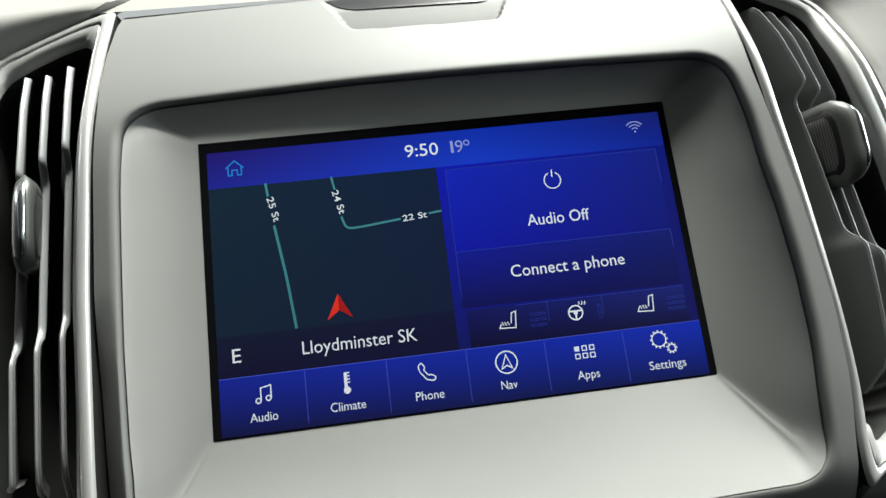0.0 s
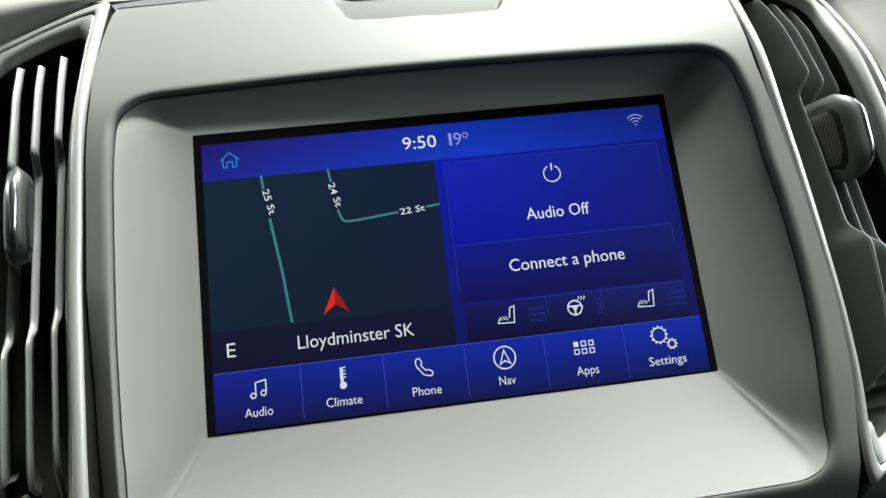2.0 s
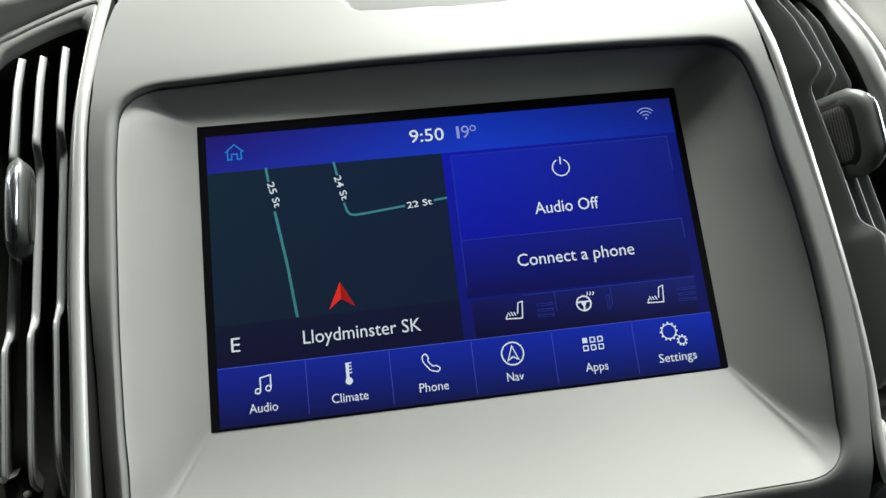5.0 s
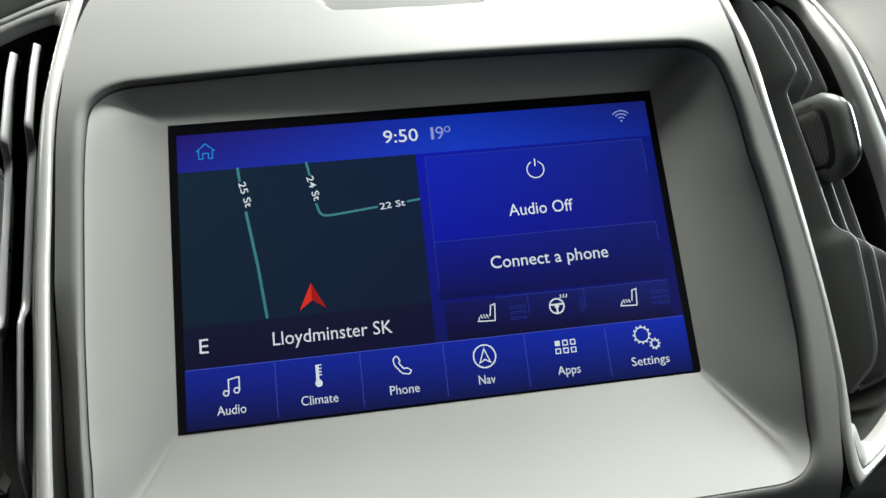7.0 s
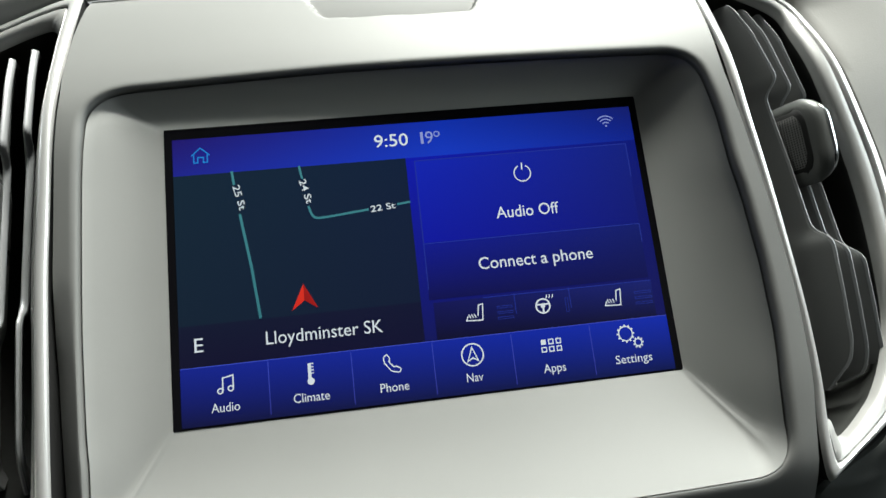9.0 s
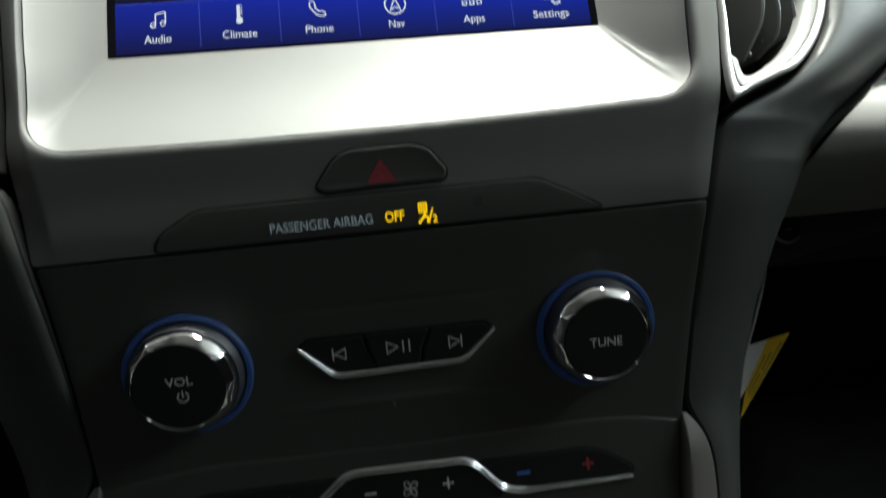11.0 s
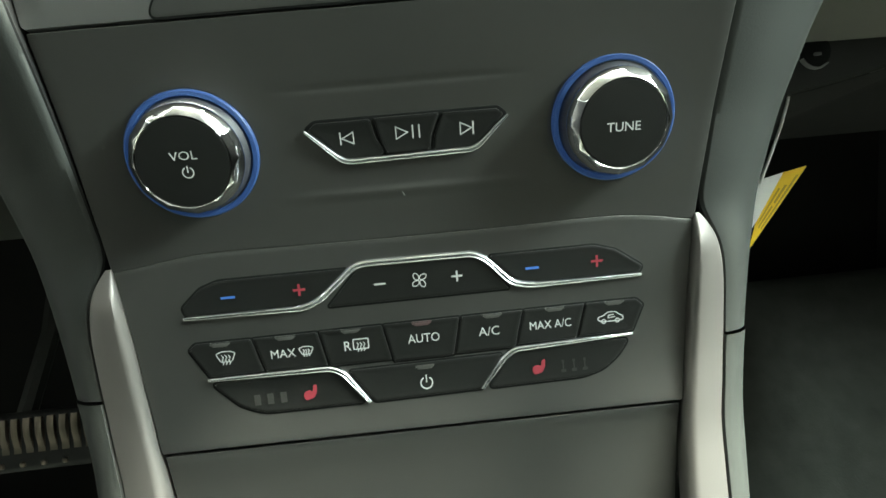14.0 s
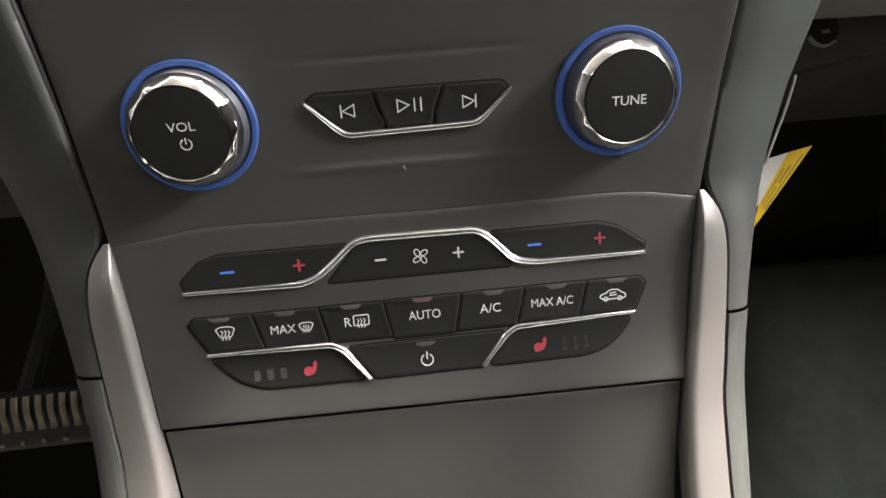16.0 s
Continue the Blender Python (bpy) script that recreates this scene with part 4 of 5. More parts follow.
def screen_sign(i, x, z, s, curved=True):
    """Window outline with three rising heat waves."""
    if curved:
        i.stroke(rounded([(x - 3.4 * s, z + 1.5 * s), (x - 1.7 * s, z + 2.3 * s), (x + 1.7 * s, z + 2.3 * s), (x + 3.4 * s, z + 1.5 * s), (x + 2.0 * s, z - 1.5 * s), (x - 2.0 * s, z - 1.5 * s)], 0.5 * s, 3), 0.36, True)
    else:
        i.stroke(rounded([(x - 2.9 * s, z + 2.3 * s), (x + 2.9 * s, z + 2.3 * s), (x + 2.9 * s, z - 1.6 * s), (x - 2.9 * s, z - 1.6 * s)], 0.5 * s, 2), 0.45, True)
    for k in (-1, 0, 1):
        i.stroke([(x + (k * 1.2 - 0.3) * s, z + 1.0 * s), (x + (k * 1.2 + 0.3) * s, z + 0.2 * s), (x + (k * 1.2 - 0.3) * s, z - 0.9 * s), (x + (k * 1.2 + 0.2) * s, z - 1.9 * s), (x + (k * 1.2 - 0.2) * s, z - 2.6 * s)], 0.36)


ink = Ink(KEYTOP)
screen_sign(ink, -74.8, -240.6, 1.05)
ink.put("sign", PRINT, row["windscreen_defrost_key"])
ink = Ink(KEYTOP).text("MAX", -58.0, -243.0, 9.4, 3.2)
screen_sign(ink, -44.6, -241.4, 0.8)
ink.put("sign", PRINT, row["max_defrost_key"])
ink = Ink(KEYTOP).text("R", -30.0, -243.0, 2.6, 3.6)
screen_sign(ink, -23.6, -241.2, 1.0, False)
ink.put("sign", PRINT, row["rear_defrost_key"])
Ink(KEYTOP).text("AUTO", -5.4, -242.9, 12.4, 3.4).put("sign", PRINT, row["auto_key"])
Ink(KEYTOP).text("A/C", 22.4, -243.0, 8.2, 3.4).put("sign", PRINT, row["cooling_key"])
Ink(KEYTOP).text("MAX A/C", 42.8, -242.8, 16.6, 3.2).put("sign", PRINT, row["max_cooling_key"])
ink = Ink(KEYTOP).stroke(rounded([(70.2, -241.8), (70.6, -240.6), (72.6, -240.2), (74.2, -238.9), (77.4, -238.9), (79.0, -240.2), (80.4, -240.8), (80.6, -242.2), (79.4, -242.6), (72.0, -242.6)], 0.6, 3), 0.4, True)
ink.arc(72.6, -242.5, 0.8, 0.4, n=12).arc(78.2, -242.5, 0.8, 0.4, n=12).stroke([(76.9, -240.0), (74.6, -240.2), (74.4, -241.2), (77.2, -241.0)], 0.4)
ink.put("sign", PRINT, row["recirculation_key"])
ink = Ink(KEYTOP).arc(0.3, -259.2, 2.3, 0.5, 118, 422, 24).stroke([(0.3, -256.0), (0.3, -259.0)], 0.55)
ink.put("sign", PRINT, power_key)


def seat_fill(x, z, parent):
    i = Ink(KEYTOP).fill(rounded([(x + 1.4, z + 3.2), (x + 2.8, z + 3.4), (x + 2.6, z + 0.4), (x + 1.4, z - 1.8), (x - 1.6, z - 2.6), (x - 2.6, z - 1.2), (x - 2.4, z + 0.6), (x - 0.4, z + 1.4), (x + 1.0, z + 0.6)], 0.7, 3))
    i.put("heated_seat_sign", PRINT_RED, parent, "red heated seat sign")


seat_fill(-45.0, -258.2, seat_l)
seat_fill(45.2, -258.4, seat_r)
ink = Ink(KEYTOP)
for k in range(3):
    ink.box(-66.4 + k * 5.0, -260.6, -64.0 + k * 5.0, -256.4)
ink.put("dark_level_lamp", PRINT_DIM, seat_l)
ink = Ink(KEYTOP)
for k in range(3):
    ink.box(54.6 + k * 4.4, -257.4, 55.6 + k * 4.4, -256.2).box(54.9 + k * 4.4, -260.0, 55.4 + k * 4.4, -257.4).box(54.2 + k * 4.4, -261.2, 56.2 + k * 4.4, -260.0)
ink.put("dark_level_lamp", PRINT_DIM, seat_r)

# ---- lower door and side trims ----
solid("storage_bin_door", patch(lambda z: -TRIM_IN(z) + 1.6, lambda z: TRIM_IN(z) - 1.6, lambda x: -278.4 - 0.012 * x, lambda x: -338.0, lambda x, z: (x, face(z) + 0.7 + 11.0 * max(0, (-278 - z) / 60), z), 40, 20, 0.25), PANEL,
      "closed charcoal storage bin door under the climate keys", "storage bin", (0, 40, -338))

BLADE = material("satin_silver_blade", (0.30, 0.283, 0.273), 0.36, 0.75, 0.12, 1500, 0.05)
TRIM_OUT = table((-203, -208, -214, -222, -232, -252, -272, -286, -324, -345), (112.5, 117.5, 120.6, 122.2, 122.9, 122.4, 120.8, 119.0, 118.1, 118.4))


def edge_trim(sign):
    """Tapered silver blade beside the climate panel: a ridge near its inner edge, falling away outwards."""
    rows = []
    for k in range(50):
        z = -203.2 - 140 * k / 49
        a, b = TRIM_IN(z) - 0.2, TRIM_OUT(z)
        b = max(b, a + 0.3)
        rise = min(1.0, (k + 0.5) / 5)
        r = [(sign * a, face(z) + 6, z), (sign * a, face(z) - 1.0 * rise, z)]
        for t in (0.06, 0.14, 0.24, 0.4, 0.6, 0.8, 0.93, 1.0):
            h = 3.6 * math.sin(min(1, t / 0.14) * math.pi / 2) - 6.0 * max(0, t - 0.14) ** 1.5
            r.append((sign * (a + (b - a) * t), face(z) - (1.0 + h) * rise, z))
        r.append((sign * b, face(z) + 10, z))
        rows.append(r)
    return sheet(rows)


for sign in (-1, 1):
    solid("edge_trim", edge_trim(sign), BLADE, "tapered satin silver blade edging the climate panel", "car trim", (sign * 112, 40, -340), "silver edge trims", smooth=60)

# side cheeks of the centre stack
CHEEK_OUT = table((-20, -60, -85, -95, -101, -113, -137, -165, -192, -220, -252, -280, -345), (272, 238, 201, 185.5, 177, 166.5, 157.5, 150.5, 145.2, 142.2, 139.8, 136.6, 133.5))
CHEEK_IN = table((-20, -40, -60, -76, -86, -92, -95.5, -100, -120, -137, -167, -200, -206, -214, -222, -232, -252, -272, -286, -324, -345),
                 (191, 189, 181.5, 169, 155, 140, 127, 122.4, 119.4, 117.8, 115.8, 112.6, 116.5, 121.2, 122.8, 123.4, 122.9, 121.3, 119.5, 118.6, 119))


def cheek(sign, z0, z1, lift=0.0):
    rows = []
    n = 180 if z1 > -260 else 30
    for k in range(n):
        z = z0 + (z1 - z0) * k / (n - 1)
        a, b = CHEEK_IN(z), CHEEK_OUT(z)
        y0 = max(face(min(z, -80)), -10) + max(0, z + 100) * 0.14
        r = [(sign * a, y0 + 8, z), (sign * a, y0 + 2.2, z)]
        for t in (0.04, 0.1, 0.25, 0.5, 0.75, 0.88, 0.95, 1.0):
            roll = (14 + 16 * min(1, max(0, (z + 112) / 24))) * t ** 2.2 - lift
            r.append((sign * (a + (b - a) * t), y0 + 0.6 + roll, z))
        for d, dx in ((4, 1.2), (12, 2.2), (60, 4), (260, 10)):
            r.append((sign * (b + dx), y0 + 14 + d, z))
        rows.append(r)
    return sheet(rows)


def side_panel(name, label, category, group, sign, z0, z1, lift):
    """Side of the stack: a broad skin and the narrow dark edge where it tucks behind the centre panels."""
    ob = thing(name, label, category, (sign * 140, 45, z1), group)
    skin = cheek(sign, z0, z1, lift)
    part("skin", skin, GRAINED, ob, smooth=50)
    rows = []
    for k in range(60):
        z = z0 + (z1 - z0) * k / 59
        a = CHEEK_IN(z)
        y0 = max(face(min(z, -80)), -10) + max(0, z + 100) * 0.14
        rows.append([(sign * (a - d), y0 + h, z) for d, h in ((-0.1, 2.0), (0.5, 2.4), (0.7, 3.4), (0.7, 9.0))])
    part("tucked_edge", sheet(rows), GAP, ob, "dark tucked edge")


for sign in (-1, 1):
    side_panel("stack_cheek", "finely grained dark grey side of the centre stack", "dashboard", "sides of the centre stack", sign, -20, -252.4, 0.0)
    side_panel("console_side", "finely grained dark grey side panel of the centre console", "console", "sides of the console", sign, -253.6, -345, 1.0)
# box added behind the panels, its colour standing for the dark there
solid("stack_void_box", boxed(-108, 66, -345, 108, 120, 40), GAP, "added black box for the shade behind the centre stack panels", "dashboard", (0, 60, -345))

# ---- air vents ----
# outer and inner contours of the vents, as seen from the driver's and the passenger's side of the display
VENT_OUT = {-1: [(134, 127.4), (129.4, 127.2), (128.7, 119.8), (128.1, 105), (126.5, 72.7), (126.9, 25), (127.1, 0), (126.0, -45), (124.6, -84), (124.5, -94), (130.3, -92.8), (137.9, -90.5),
                 (151.3, -85.7), (164.8, -76.2), (178.6, -61.3), (187.2, -41.9), (190.1, -10.1), (189.7, 19.9), (187, 48.2), (185, 86), (177.1, 109.3), (164.9, 115.3), (153.8, 120.3), (142.7, 124.9)],
            1: [(128, 127.2), (123.6, 127), (123.5, 119), (123.6, 101), (122, 77.4), (122.6, 46), (125.4, 18), (127.6, -9), (129.2, -36), (128.6, -60), (125.8, -81), (126, -93.2),
                (130.5, -92.2), (140.8, -87.5), (152.9, -82.5), (163.8, -77), (177.2, -63.5), (186.8, -43.8), (192.4, -10.3), (192.9, 19.5), (187.4, 51.2), (183, 86.4), (177.7, 103.9), (151, 120)]}
VENT_IN = {-1: [(144.7, 112.6), (141.7, 112.6), (140.8, 109.7), (140, 100.4), (137, 72.7), (138.2, 22), (138.3, 0), (137.2, -38), (137.9, -72.7), (138.7, -79.7), (141.2, -81.3), (144.1, -80.7),
                (150, -78.2), (159.9, -70.7), (170.7, -56.8), (178.4, -36), (181.2, -8.1), (180.7, 19.9), (177.3, 46.1), (175.5, 72.5), (173.4, 95.5), (166.1, 103.5), (155, 109.2), (149.3, 111.3)],
           1: [(138.6, 108.3), (135.2, 107.9), (134.1, 103.8), (134.6, 95), (132.1, 75), (132.5, 46), (134.5, 18), (136.3, -9), (137, -36), (136.4, -60), (135.8, -72), (137, -79.9),
               (139.5, -81.9), (143.3, -80.6), (150.1, -76.8), (159.8, -69.9), (169.5, -57.6), (176.7, -39.9), (179.7, -10.3), (179, 17.5), (174.5, 51.7), (172.2, 79.5), (171.2, 96.2), (155.3, 105.6)]}
SLAT_EDGE = ((106, 20), (99.5, 13.5), (84, 7.2), (59, 1.0), (53.5, 7.5), (25, 4), (-5, 1), (-11, -6), (-30, -5.6), (-50, -4.5), (-57, -2.5), (-68, 8))


def frame_depth(sign, x, z):
    """Depth of a vent's frame: flush with the surround beside it, falling back outwards and at its top."""
    return face(max(-60, min(z, 95)), sign * 122) - 0.4 + max(0, z - 95) * 0.46 + (x - 122) * (0.29 if sign > 0 else 0.2)


def vent(sign):
    """Tall air vent: silver frame, grey inner lip, dark shaft with stepped upright slats and a chrome-edged thumb tab."""
    v = thing("air_vent", "tall silver-framed dashboard air vent with stepped grey slats", "air vent", (sign * 150, 10, -94), "vents beside the display")
    outer, inner = catmull(VENT_OUT[sign], 10), catmull(VENT_IN[sign], 10)

    def depth(x, z):
        return frame_depth(sign, x, z)

    def ringed(profile):
        rows = []
        for t, d in profile:
            row = []
            for o, i in zip(outer, inner):
                # the upright beside the display has a broad frame and hardly any lip
                stile = min(1, max(0, (134 - o.x) / 5)) * min(1, max(0, (126 - o.y) / 14)) * min(1, max(0, (o.y + 86) / 12))
                w = t if t <= 0.41 else 0.41 + (t - 0.41) * (0.3 if sign > 0 else 0.65)
                w = t * (1 - stile) + w * stile
                x, z = o.x + (i.x - o.x) * w, o.y + (i.y - o.y) * w
                row.append((sign * x, depth(x, z) + d + stile * max(0, t - 0.43) * (8 if sign > 0 else 4), z))
            rows.append(row)
        return rows
    bm = bmesh.new()
    made = [loop(bm, r) for r in ringed(((0, 1.7), (0.02, 0.9), (0.07, 0.1), (0.15, -0.4), (0.3, -0.45), (0.37, 0.0), (0.4, 0.8), (0.41, 2.8)))]
    for a, b in zip(made, made[1:]):
        bridge(bm, a, b)
    part("frame", bm, TRIM, v, "satin silver frame", smooth=50)
    # the frame's outer wall takes the gap's shade as its colour
    bm = bmesh.new()
    bridge(bm, *[loop(bm, r) for r in ringed(((0, 14), (0, 1.7)))])
    part("frame_back", bm, GAP, v, "back of the frame, coloured dark for the gap's shade")
    bm = bmesh.new()
    made = [loop(bm, r) for r in ringed(((0.43, 3.0), (0.44, 1.2), (0.48, 0.8), (0.64, 1.3), (0.82, 2.4), (0.94, 4.2), (1.0, 7.0)))]
    for a, b in zip(made, made[1:]):
        bridge(bm, a, b)
    part("inner_lip", bm, SLAT_LIP, v, "grey inner lip", smooth=50)
    bm = bmesh.new()
    made = [loop(bm, r) for r in ringed(((1.0, 7.0), (0.86, 9), (0.6, 16), (0.5, 40), (0.5, 75)))]
    for a, b in zip(made, made[1:]):
        bridge(bm, a, b)
    bm.faces.new(made[-1])
    part("shaft", bm, BLACK, v, "black air shaft")
    edge = [Vector((z, y)) for z, y in SLAT_EDGE]
    prof = rounded([tuple(p) for p in edge], 3.0, 3, closed=False)
    for k, x0 in enumerate((145.2, 154.2, 163.2) if sign < 0 else (148.1, 157.0, 166.3)):
        # the blades run back nearly along the driver's line of sight
        slant = 0.33 if sign > 0 else 0.55
        low, top = (-70, -66, -60)[k], ((99, 96.5, 99) if sign < 0 else (103, 101, 99))[k]
        rows, beads = [], []
        for z, y in prof:
            zz = min(max(z - 3.5 * k * (z < 80), low), top)
            r = []
            bead = []
            for off, back in ((-0.9, 42), (-0.9, 1.4), (-0.6, 1.0), (0.6, 1.0), (0.9, 1.4), (0.9, 42)):
                yy = y + back + 3.0 * k
                r.append((sign * (x0 + off) + 0.33 * (20 - yy + back) - slant * back, yy, zz))
            # bead along the edge carries a painted highlight, thinner low on the driver's side
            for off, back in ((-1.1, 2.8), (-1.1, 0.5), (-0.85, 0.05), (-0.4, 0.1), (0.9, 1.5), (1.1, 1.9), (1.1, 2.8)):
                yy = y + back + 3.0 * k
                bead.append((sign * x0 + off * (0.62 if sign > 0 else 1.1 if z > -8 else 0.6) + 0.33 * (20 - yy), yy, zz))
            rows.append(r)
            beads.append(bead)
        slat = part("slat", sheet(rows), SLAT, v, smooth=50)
        part("slat_edge", sheet(beads), BEAD, slat, "rounded front edge with its highlight painted pale", smooth=60)
    # thumb tab on the middle slat: a rounded grey body, a meshed inner side and a thin chrome nose
    def section(pairs, z0, z1, n=17):
        rows = []
        for k in range(n):
            a = -1 + 2 * k / (n - 1)
            z, nose = (z0 + z1) / 2 + (z1 - z0) / 2 * a, -6.0 + (7.0 * abs(a) ** 5 if sign > 0 else 5.0 * abs(a) ** 3)
            thin = (1 - abs(a) ** 8) ** 0.5 * 0.75 + 0.25
            rows.append([((154.2 + d * thin if sign > 0 else -159.6 - d * thin) + (0.42 if sign > 0 else 0.36) * (20 - nose - b), nose + b, z) for d, b in pairs])
        return sheet(rows)
    body = [(-4.2, 26), (-4.2, 8), (-4.0, 5), (-3.3, 2.6), (-2.2, 1.0), (0, 0.2), (2.2, 1.0), (3.3, 2.6), (4.0, 5), (4.2, 8), (4.2, 26)]
    tab = part("thumb_tab", section(body, 13, 49), TAB, v, "grey thumb tab", smooth=60)
    part("grip_rim", section([(-4.0, 26.2), (-4.35, 25.9), (-4.35, 4.6), (-4.0, 4.2)], 14.6, 47.4), GAP, tab, "dark recess round the grip")
    part("tab_grip", section([(-4.0, 26), (-4.5, 25.4), (-4.5, 6.2), (-4.0, 5.6)], 16.5, 45.5), MESHED, tab, "dark meshed grip")
    part("tab_edge", section([(-2.0, 1.4), (-1.6, 0.4), (-0.6, -0.35), (0.8, -0.3), (2.2, 0.5), (3.2, 1.8), (3.6, 3.2)] if sign < 0 else [(0.0, 0.5), (0.3, -0.3), (1.4, -0.2), (2.7, 0.7), (3.7, 1.9), (4.2, 3.8)], 14.5, 47.5), CHROME, tab, "thin chrome nose", smooth=60)
    for k, (px, pz) in enumerate(((146, -71.5), (153.4, -65.7), (161.1, -60.3))):
        bm = bmesh.new()
        bmesh.ops.create_icosphere(bm, subdivisions=2, radius=1.2)
        bmesh.ops.translate(bm, verts=bm.verts[:], vec=(sign * px, 8, pz))
        part("pivot", bm, SLAT_LIP, v)
    return v


SLAT_LIP = material("grey_vent_lip", (0.27, 0.268, 0.26), 0.45, 0.3, 0.1, 2000)
# slat plastic painted paler, for the light its front edge catches
BEAD = material("slat_edge_highlight", (0.24, 0.244, 0.25), 0.4, 0.3, 0.05, 2000)
TAB = material("grey_thumb_tab", (0.065, 0.068, 0.065), 0.42, 0.2, 0.08, 2000)
MESHED = gridded("dark_meshed_grip", (0.004, 0.004, 0.004), (0.075, 0.075, 0.073), 0.001)
for sign in (-1, 1):
    vent(sign)

# ---- dashboard ----
dashboard = thing("dashboard", "pale soft-touch car dashboard over dark lower panels", "dashboard", (0, 200, -100))


def dash_top():
    rows = []
    for s in np.linspace(0, 1, 30):
        y = 21.5 + 420 * s ** 1.4
        z = 127.4 + 2.5 * math.sin(min(1, s * 12) * math.pi / 2) + 0.95 * (y - 21.5) - 0.0006 * (y - 21.5) ** 2
        rows.append([(x, y + 0.0002 * max(0, abs(x) - 120) ** 2 + 1.2, z - 0.00013 * max(0, abs(x) - 120) ** 2) for x in np.linspace(-796, 796, 80)])
    return sheet(rows)


part("top_skin", dash_top(), SOFT, dashboard)


PAD_IN = {-1: table((150, 128, 124.9, 120.3, 115.3, 109.3, 86, 48.2, 19.9, -10, -42, -61, -140), (122, 132, 142.7, 153.8, 164.9, 177.1, 185, 187.2, 189.7, 190.6, 187.7, 184, 183)),
          1: table((150, 127.4, 120, 103.9, 86.4, 51.2, 19.5, -10, -44, -64, -140), (118, 127, 151, 177.7, 183, 187.4, 193, 193, 187.4, 184, 183))}


def dash_pad(sign):
    """Soft pad beside the vent: it bulges towards the cabin and tucks under at its foot."""
    prof = [(330, 352), (200, 277), (110, 206), (60, 163), (32, 137.5), (15, 122), (6, 100), (3, 60), (6, 20), (16, -20), (34, -56), (52, -78), (74, -92), (104, -98), (150, -96), (260, -80)]
    prof = [tuple(p) for p in catmull(prof, 6, closed=False)]
    rows = []
    for y, z in prof:
        a = PAD_IN[sign](z) + 0.6
        low = min(1, max(0, (30 - z) / 60))
        # along the vent the pad lies flush with its frame
        meet = frame_depth(sign, a, min(z, 124)) + 0.9 - (y + 0.05 * (a - 190)) if z < 140 else 0
        meet *= min(1, max(0, (z + 84) / 24))
        if z > 124:
            meet *= (140 - z) / 16 if z < 140 else 0
        row = []
        for x, d in ((a, 9), (a, 1.6), (a + 0.3, 0.7), (a + 1.0, 0.1), (a + 5, 0), (a + 14, 4), (a + 24, 16), (a + 40, 34), (270, 44), (330, 50), (420, 58), (560, 64), (796, 73)):
            near = max(0.0, 1 - (x - a) / 45) ** 2
            row.append((sign * x, y + 0.05 * (x - 190) + (d * low if d > 0.1 and x > a + 5 else d) + meet * near, z))
        rows.append(row)
    return sheet(rows)


for sign in (-1, 1):
    part("side_pad", dash_pad(sign), SOFT, dashboard)

# ---- passenger footwell ----
rows = []
for y, z in catmull([(140, -52), (84, -58), (46, -66), (20, -76), (6, -87), (2, -97), (4, -107), (14, -114), (46, -118), (100, -118), (160, -114)], 5, closed=False):
    rows.append([(x, y + 0.04 * (x - 190), z) for x in np.linspace(CHEEK_OUT(z) + 0.5, 640, 24)])
part("lower_ledge", sheet(rows), SOFT, dashboard)

glovebox = thing("glovebox", "closed black glovebox with a small round latch", "glovebox", (380, 150, -140))


def box_face(stations):
    """Rows across the glovebox; its lower edge rises towards the door."""
    xs = np.linspace(150, 620, 40)
    return sheet([[(x, y, z + lift * min(30, 0.08 * max(0, x - 205) ** 1.2)) for x in xs] for y, z, lift in stations])


part("top_rail", box_face(((150, -97, 0), (112, -100, 0), (106, -102, 0), (105, -104, 0), (109, -105, 0))), BLACK, glovebox)
part("lid", box_face(((108, -105.8, 0), (103.5, -106.4, 0), (102.6, -108, 0), (103.4, -118, 0.15), (104.4, -130, 0.6), (105.0, -140.5, 1), (106.4, -142.6, 1), (110, -143.6, 1))), BLACK, glovebox, "smooth black lid")
part("underside", box_face(((109, -143.9, 1), (160, -146, 1), (300, -150, 1), (430, -150, 1))), CLOTH, glovebox, "dark felt underside")


def latch_ring(r0, r1, y0, y1, a0, a1, n=36):
    rows = []
    for k in range(n + 1):
        a = radians(a0 + (a1 - a0) * k / n)
        rows.append([(LATCH[0] + r * math.cos(a), y, LATCH[1] + 1.05 * r * math.sin(a)) for r, y in ((r0, y1), (r0 + 0.3, y0), (r1 - 0.3, y0), (r1, y1))])
    return sheet(rows)


LATCH = (221.0, -122.5)
latch = part("latch", latch_ring(0.2, 8.4, 102.2, 105, 0, 360), GAP, glovebox, "round black latch")
part("latch_rim", latch_ring(8.2, 9.3, 101.4, 104, 35, 110), SLAT, latch, "grey arc on the upper rim")
part("latch_rim", latch_ring(8.2, 9.3, 101.4, 104, 205, 310), SLAT_LIP, latch, "grey lower rim")
part("latch_nub", boxed(LATCH[0] - 1.8, 100.8, LATCH[1] - 3.0, LATCH[0] + 2.2, 102.4, LATCH[1] - 1.4, 0.5), SLAT, latch)

# hanging card
cord = [(212, 118, -138), (210.8, 112, -141.2), (209.2, 112, -146.8), (204.6, 112.5, -158.6), (198.8, 113.5, -171.7), (195, 116, -181.9), (194.5, 120, -188)]
tag = thing("hanging_tag", "yellow and white folded card hanging on a pale cord", "tag", (200, 120, -220))
part("cord", tube(cord, 0.85), TAG_WHITE, tag, "pale looped cord")
card = [(221.5, 119, -180.6), (208.5, 120.4, -183.0), (193.6, 122, -186.2), (184.5, 124, -223.5)]


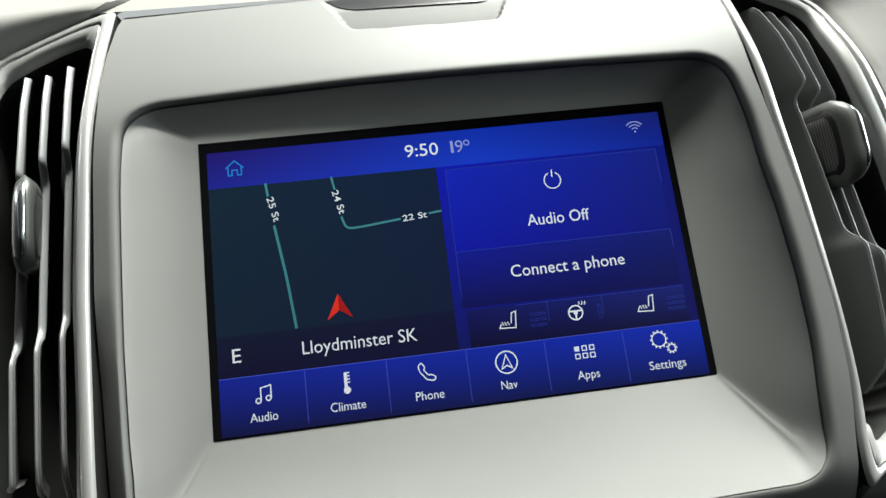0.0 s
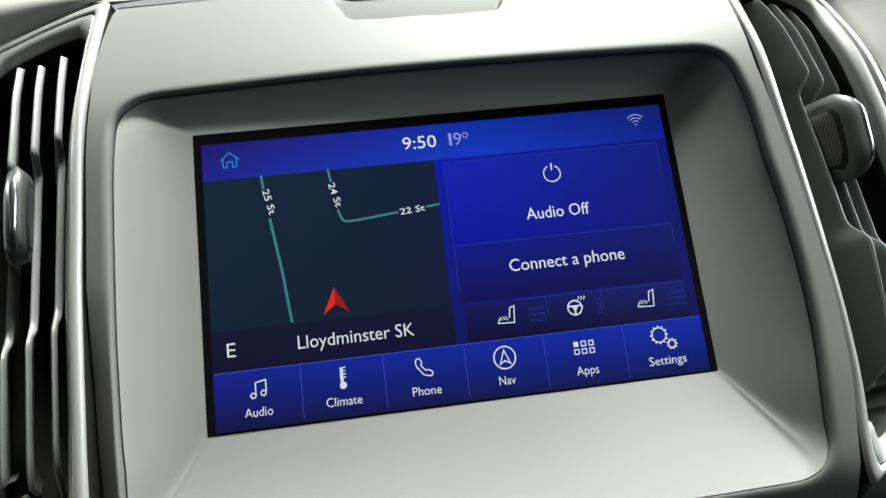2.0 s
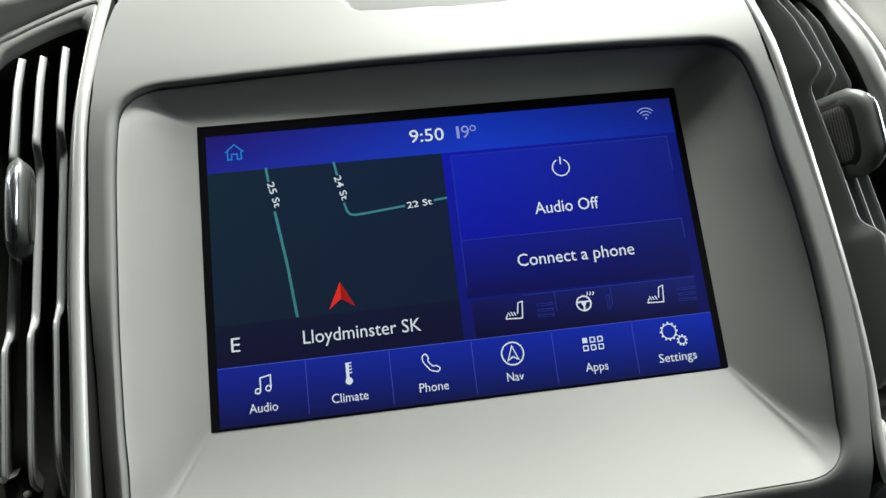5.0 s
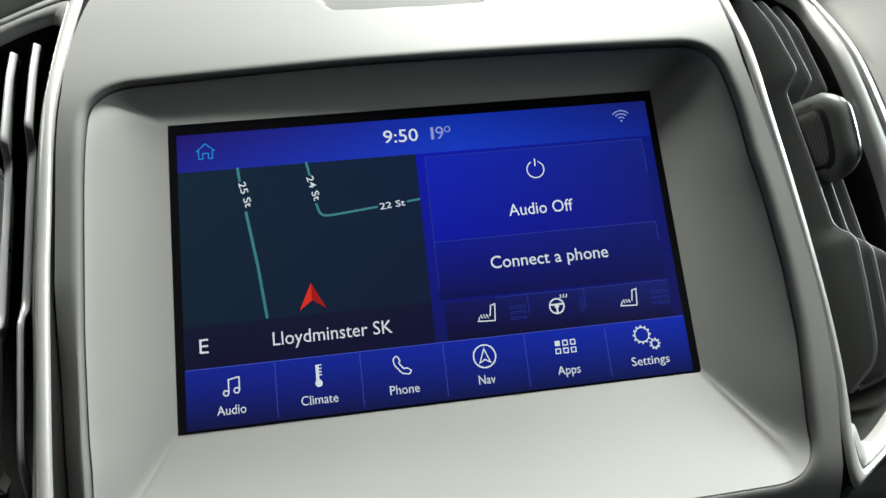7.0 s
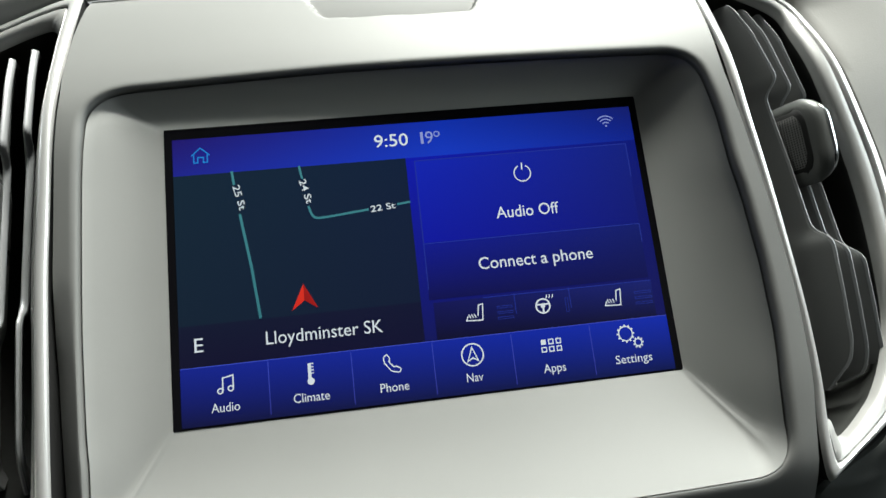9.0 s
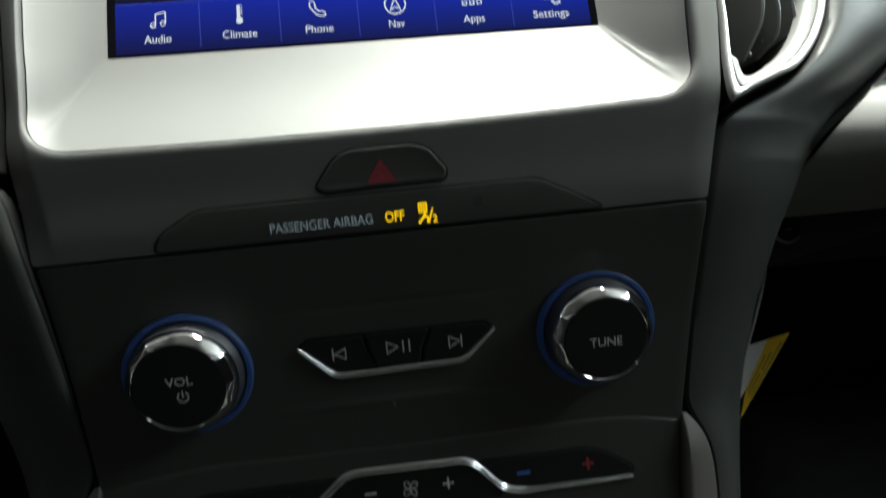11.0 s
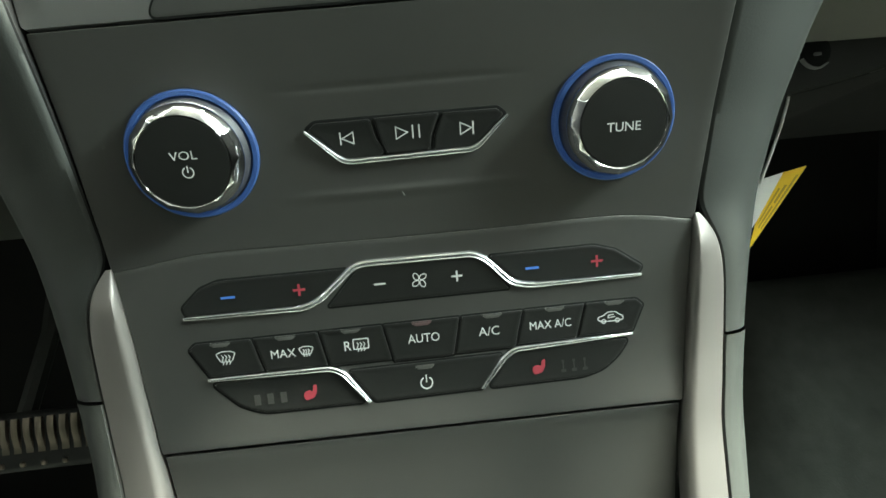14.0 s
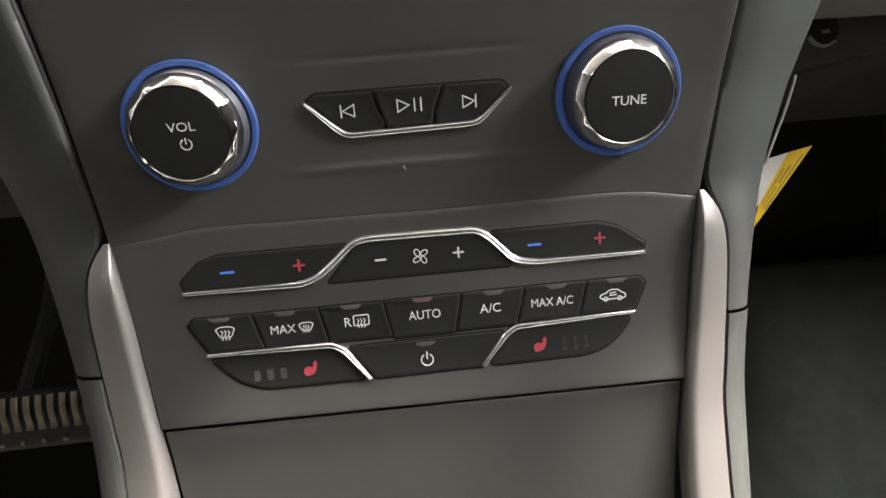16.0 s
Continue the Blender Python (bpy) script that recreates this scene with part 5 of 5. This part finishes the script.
def card_slice(a, b, c, d, thick=0.5):
    bm = bmesh.new()
    f = loop(bm, [a, b, c, d])
    g = loop(bm, [(p[0], p[1] + thick, p[2]) for p in (a, b, c, d)])
    bm.faces.new(f)
    bm.faces.new(g)
    bridge(bm, f, g)
    return bm


foot = (184.5, 121.5, -224.0)
part("yellow_panel", card_slice(card[0], card[1], (190.2, 121.0, -209), foot), TAG_YELLOW, tag, "yellow printed panel")
part("white_panel", card_slice(card[1], card[2], (187.0, 121.8, -213), (190.2, 121.0, -209)), TAG_WHITE, tag, "white panel")
for u0, u1, t0, t1 in ((0.14, 0.26, 0.1, 0.8), (0.4, 0.54, 0.24, 0.5), (0.4, 0.54, 0.55, 0.86), (0.68, 0.8, 0.3, 0.9)):
    p = [Vector(card[0]).lerp(Vector(foot), t) for t in (t0, t1)]
    q = [Vector(card[1]).lerp(Vector((190.2, 121.0, -209)), t) for t in (t0, t1)]
    a, b, c, d = p[0].lerp(q[0], u0), p[1].lerp(q[1], u0), p[1].lerp(q[1], u1), p[0].lerp(q[0], u1)
    part("print_bar", card_slice(*[tuple(x + Vector((0, -0.35, 0))) for x in (a, b, c, d)], thick=0.2), TAG_INK, tag)

# ---- driver footwell ----
pedal = thing("pedal", "ribbed metal-faced pedal in the dark footwell", "pedal", (-280, 250, -330))
part("pad", boxed(-352, 250, -334, -236, 262, -292, 5, 3), RUBBER, pedal, "black rubber pad")
for k in range(14):
    x = -346 + k * 8.2
    rows = []
    for t in np.linspace(0, 1, 9):
        z = -295 - 25 * t
        rows.append([(x + d, 249 - h * math.sin(math.pi * min(1, t * 1.0 + 0.15)), z) for d, h in ((-2.6, -1), (-2.2, 2.6), (-0.8, 3.6), (0.8, 3.6), (2.2, 2.6), (2.6, -1))])
    part("rib", sheet(rows), STEEL, pedal)
for k in range(6):
    bm = bmesh.new()
    bmesh.ops.create_icosphere(bm, subdivisions=2, radius=2.2)
    bmesh.ops.translate(bm, verts=bm.verts[:], vec=(-330 + k * 14.5, 250, -328))
    part("stud", bm, STEEL, pedal)
part("arm", tube([(-290, 262, -300), (-288, 300, -240), (-285, 340, -120), (-285, 360, -20)], 7), BLACK, pedal, "black pedal arm")
rows = []
for y, z in ((150, -97), (140, -110), (160, -150), (230, -170), (420, -150)):
    rows.append([(x, y, z) for x in np.linspace(-620, -150, 12)])
part("knee_panel", sheet(rows), GRAINED, dashboard, "dark grained knee panel")
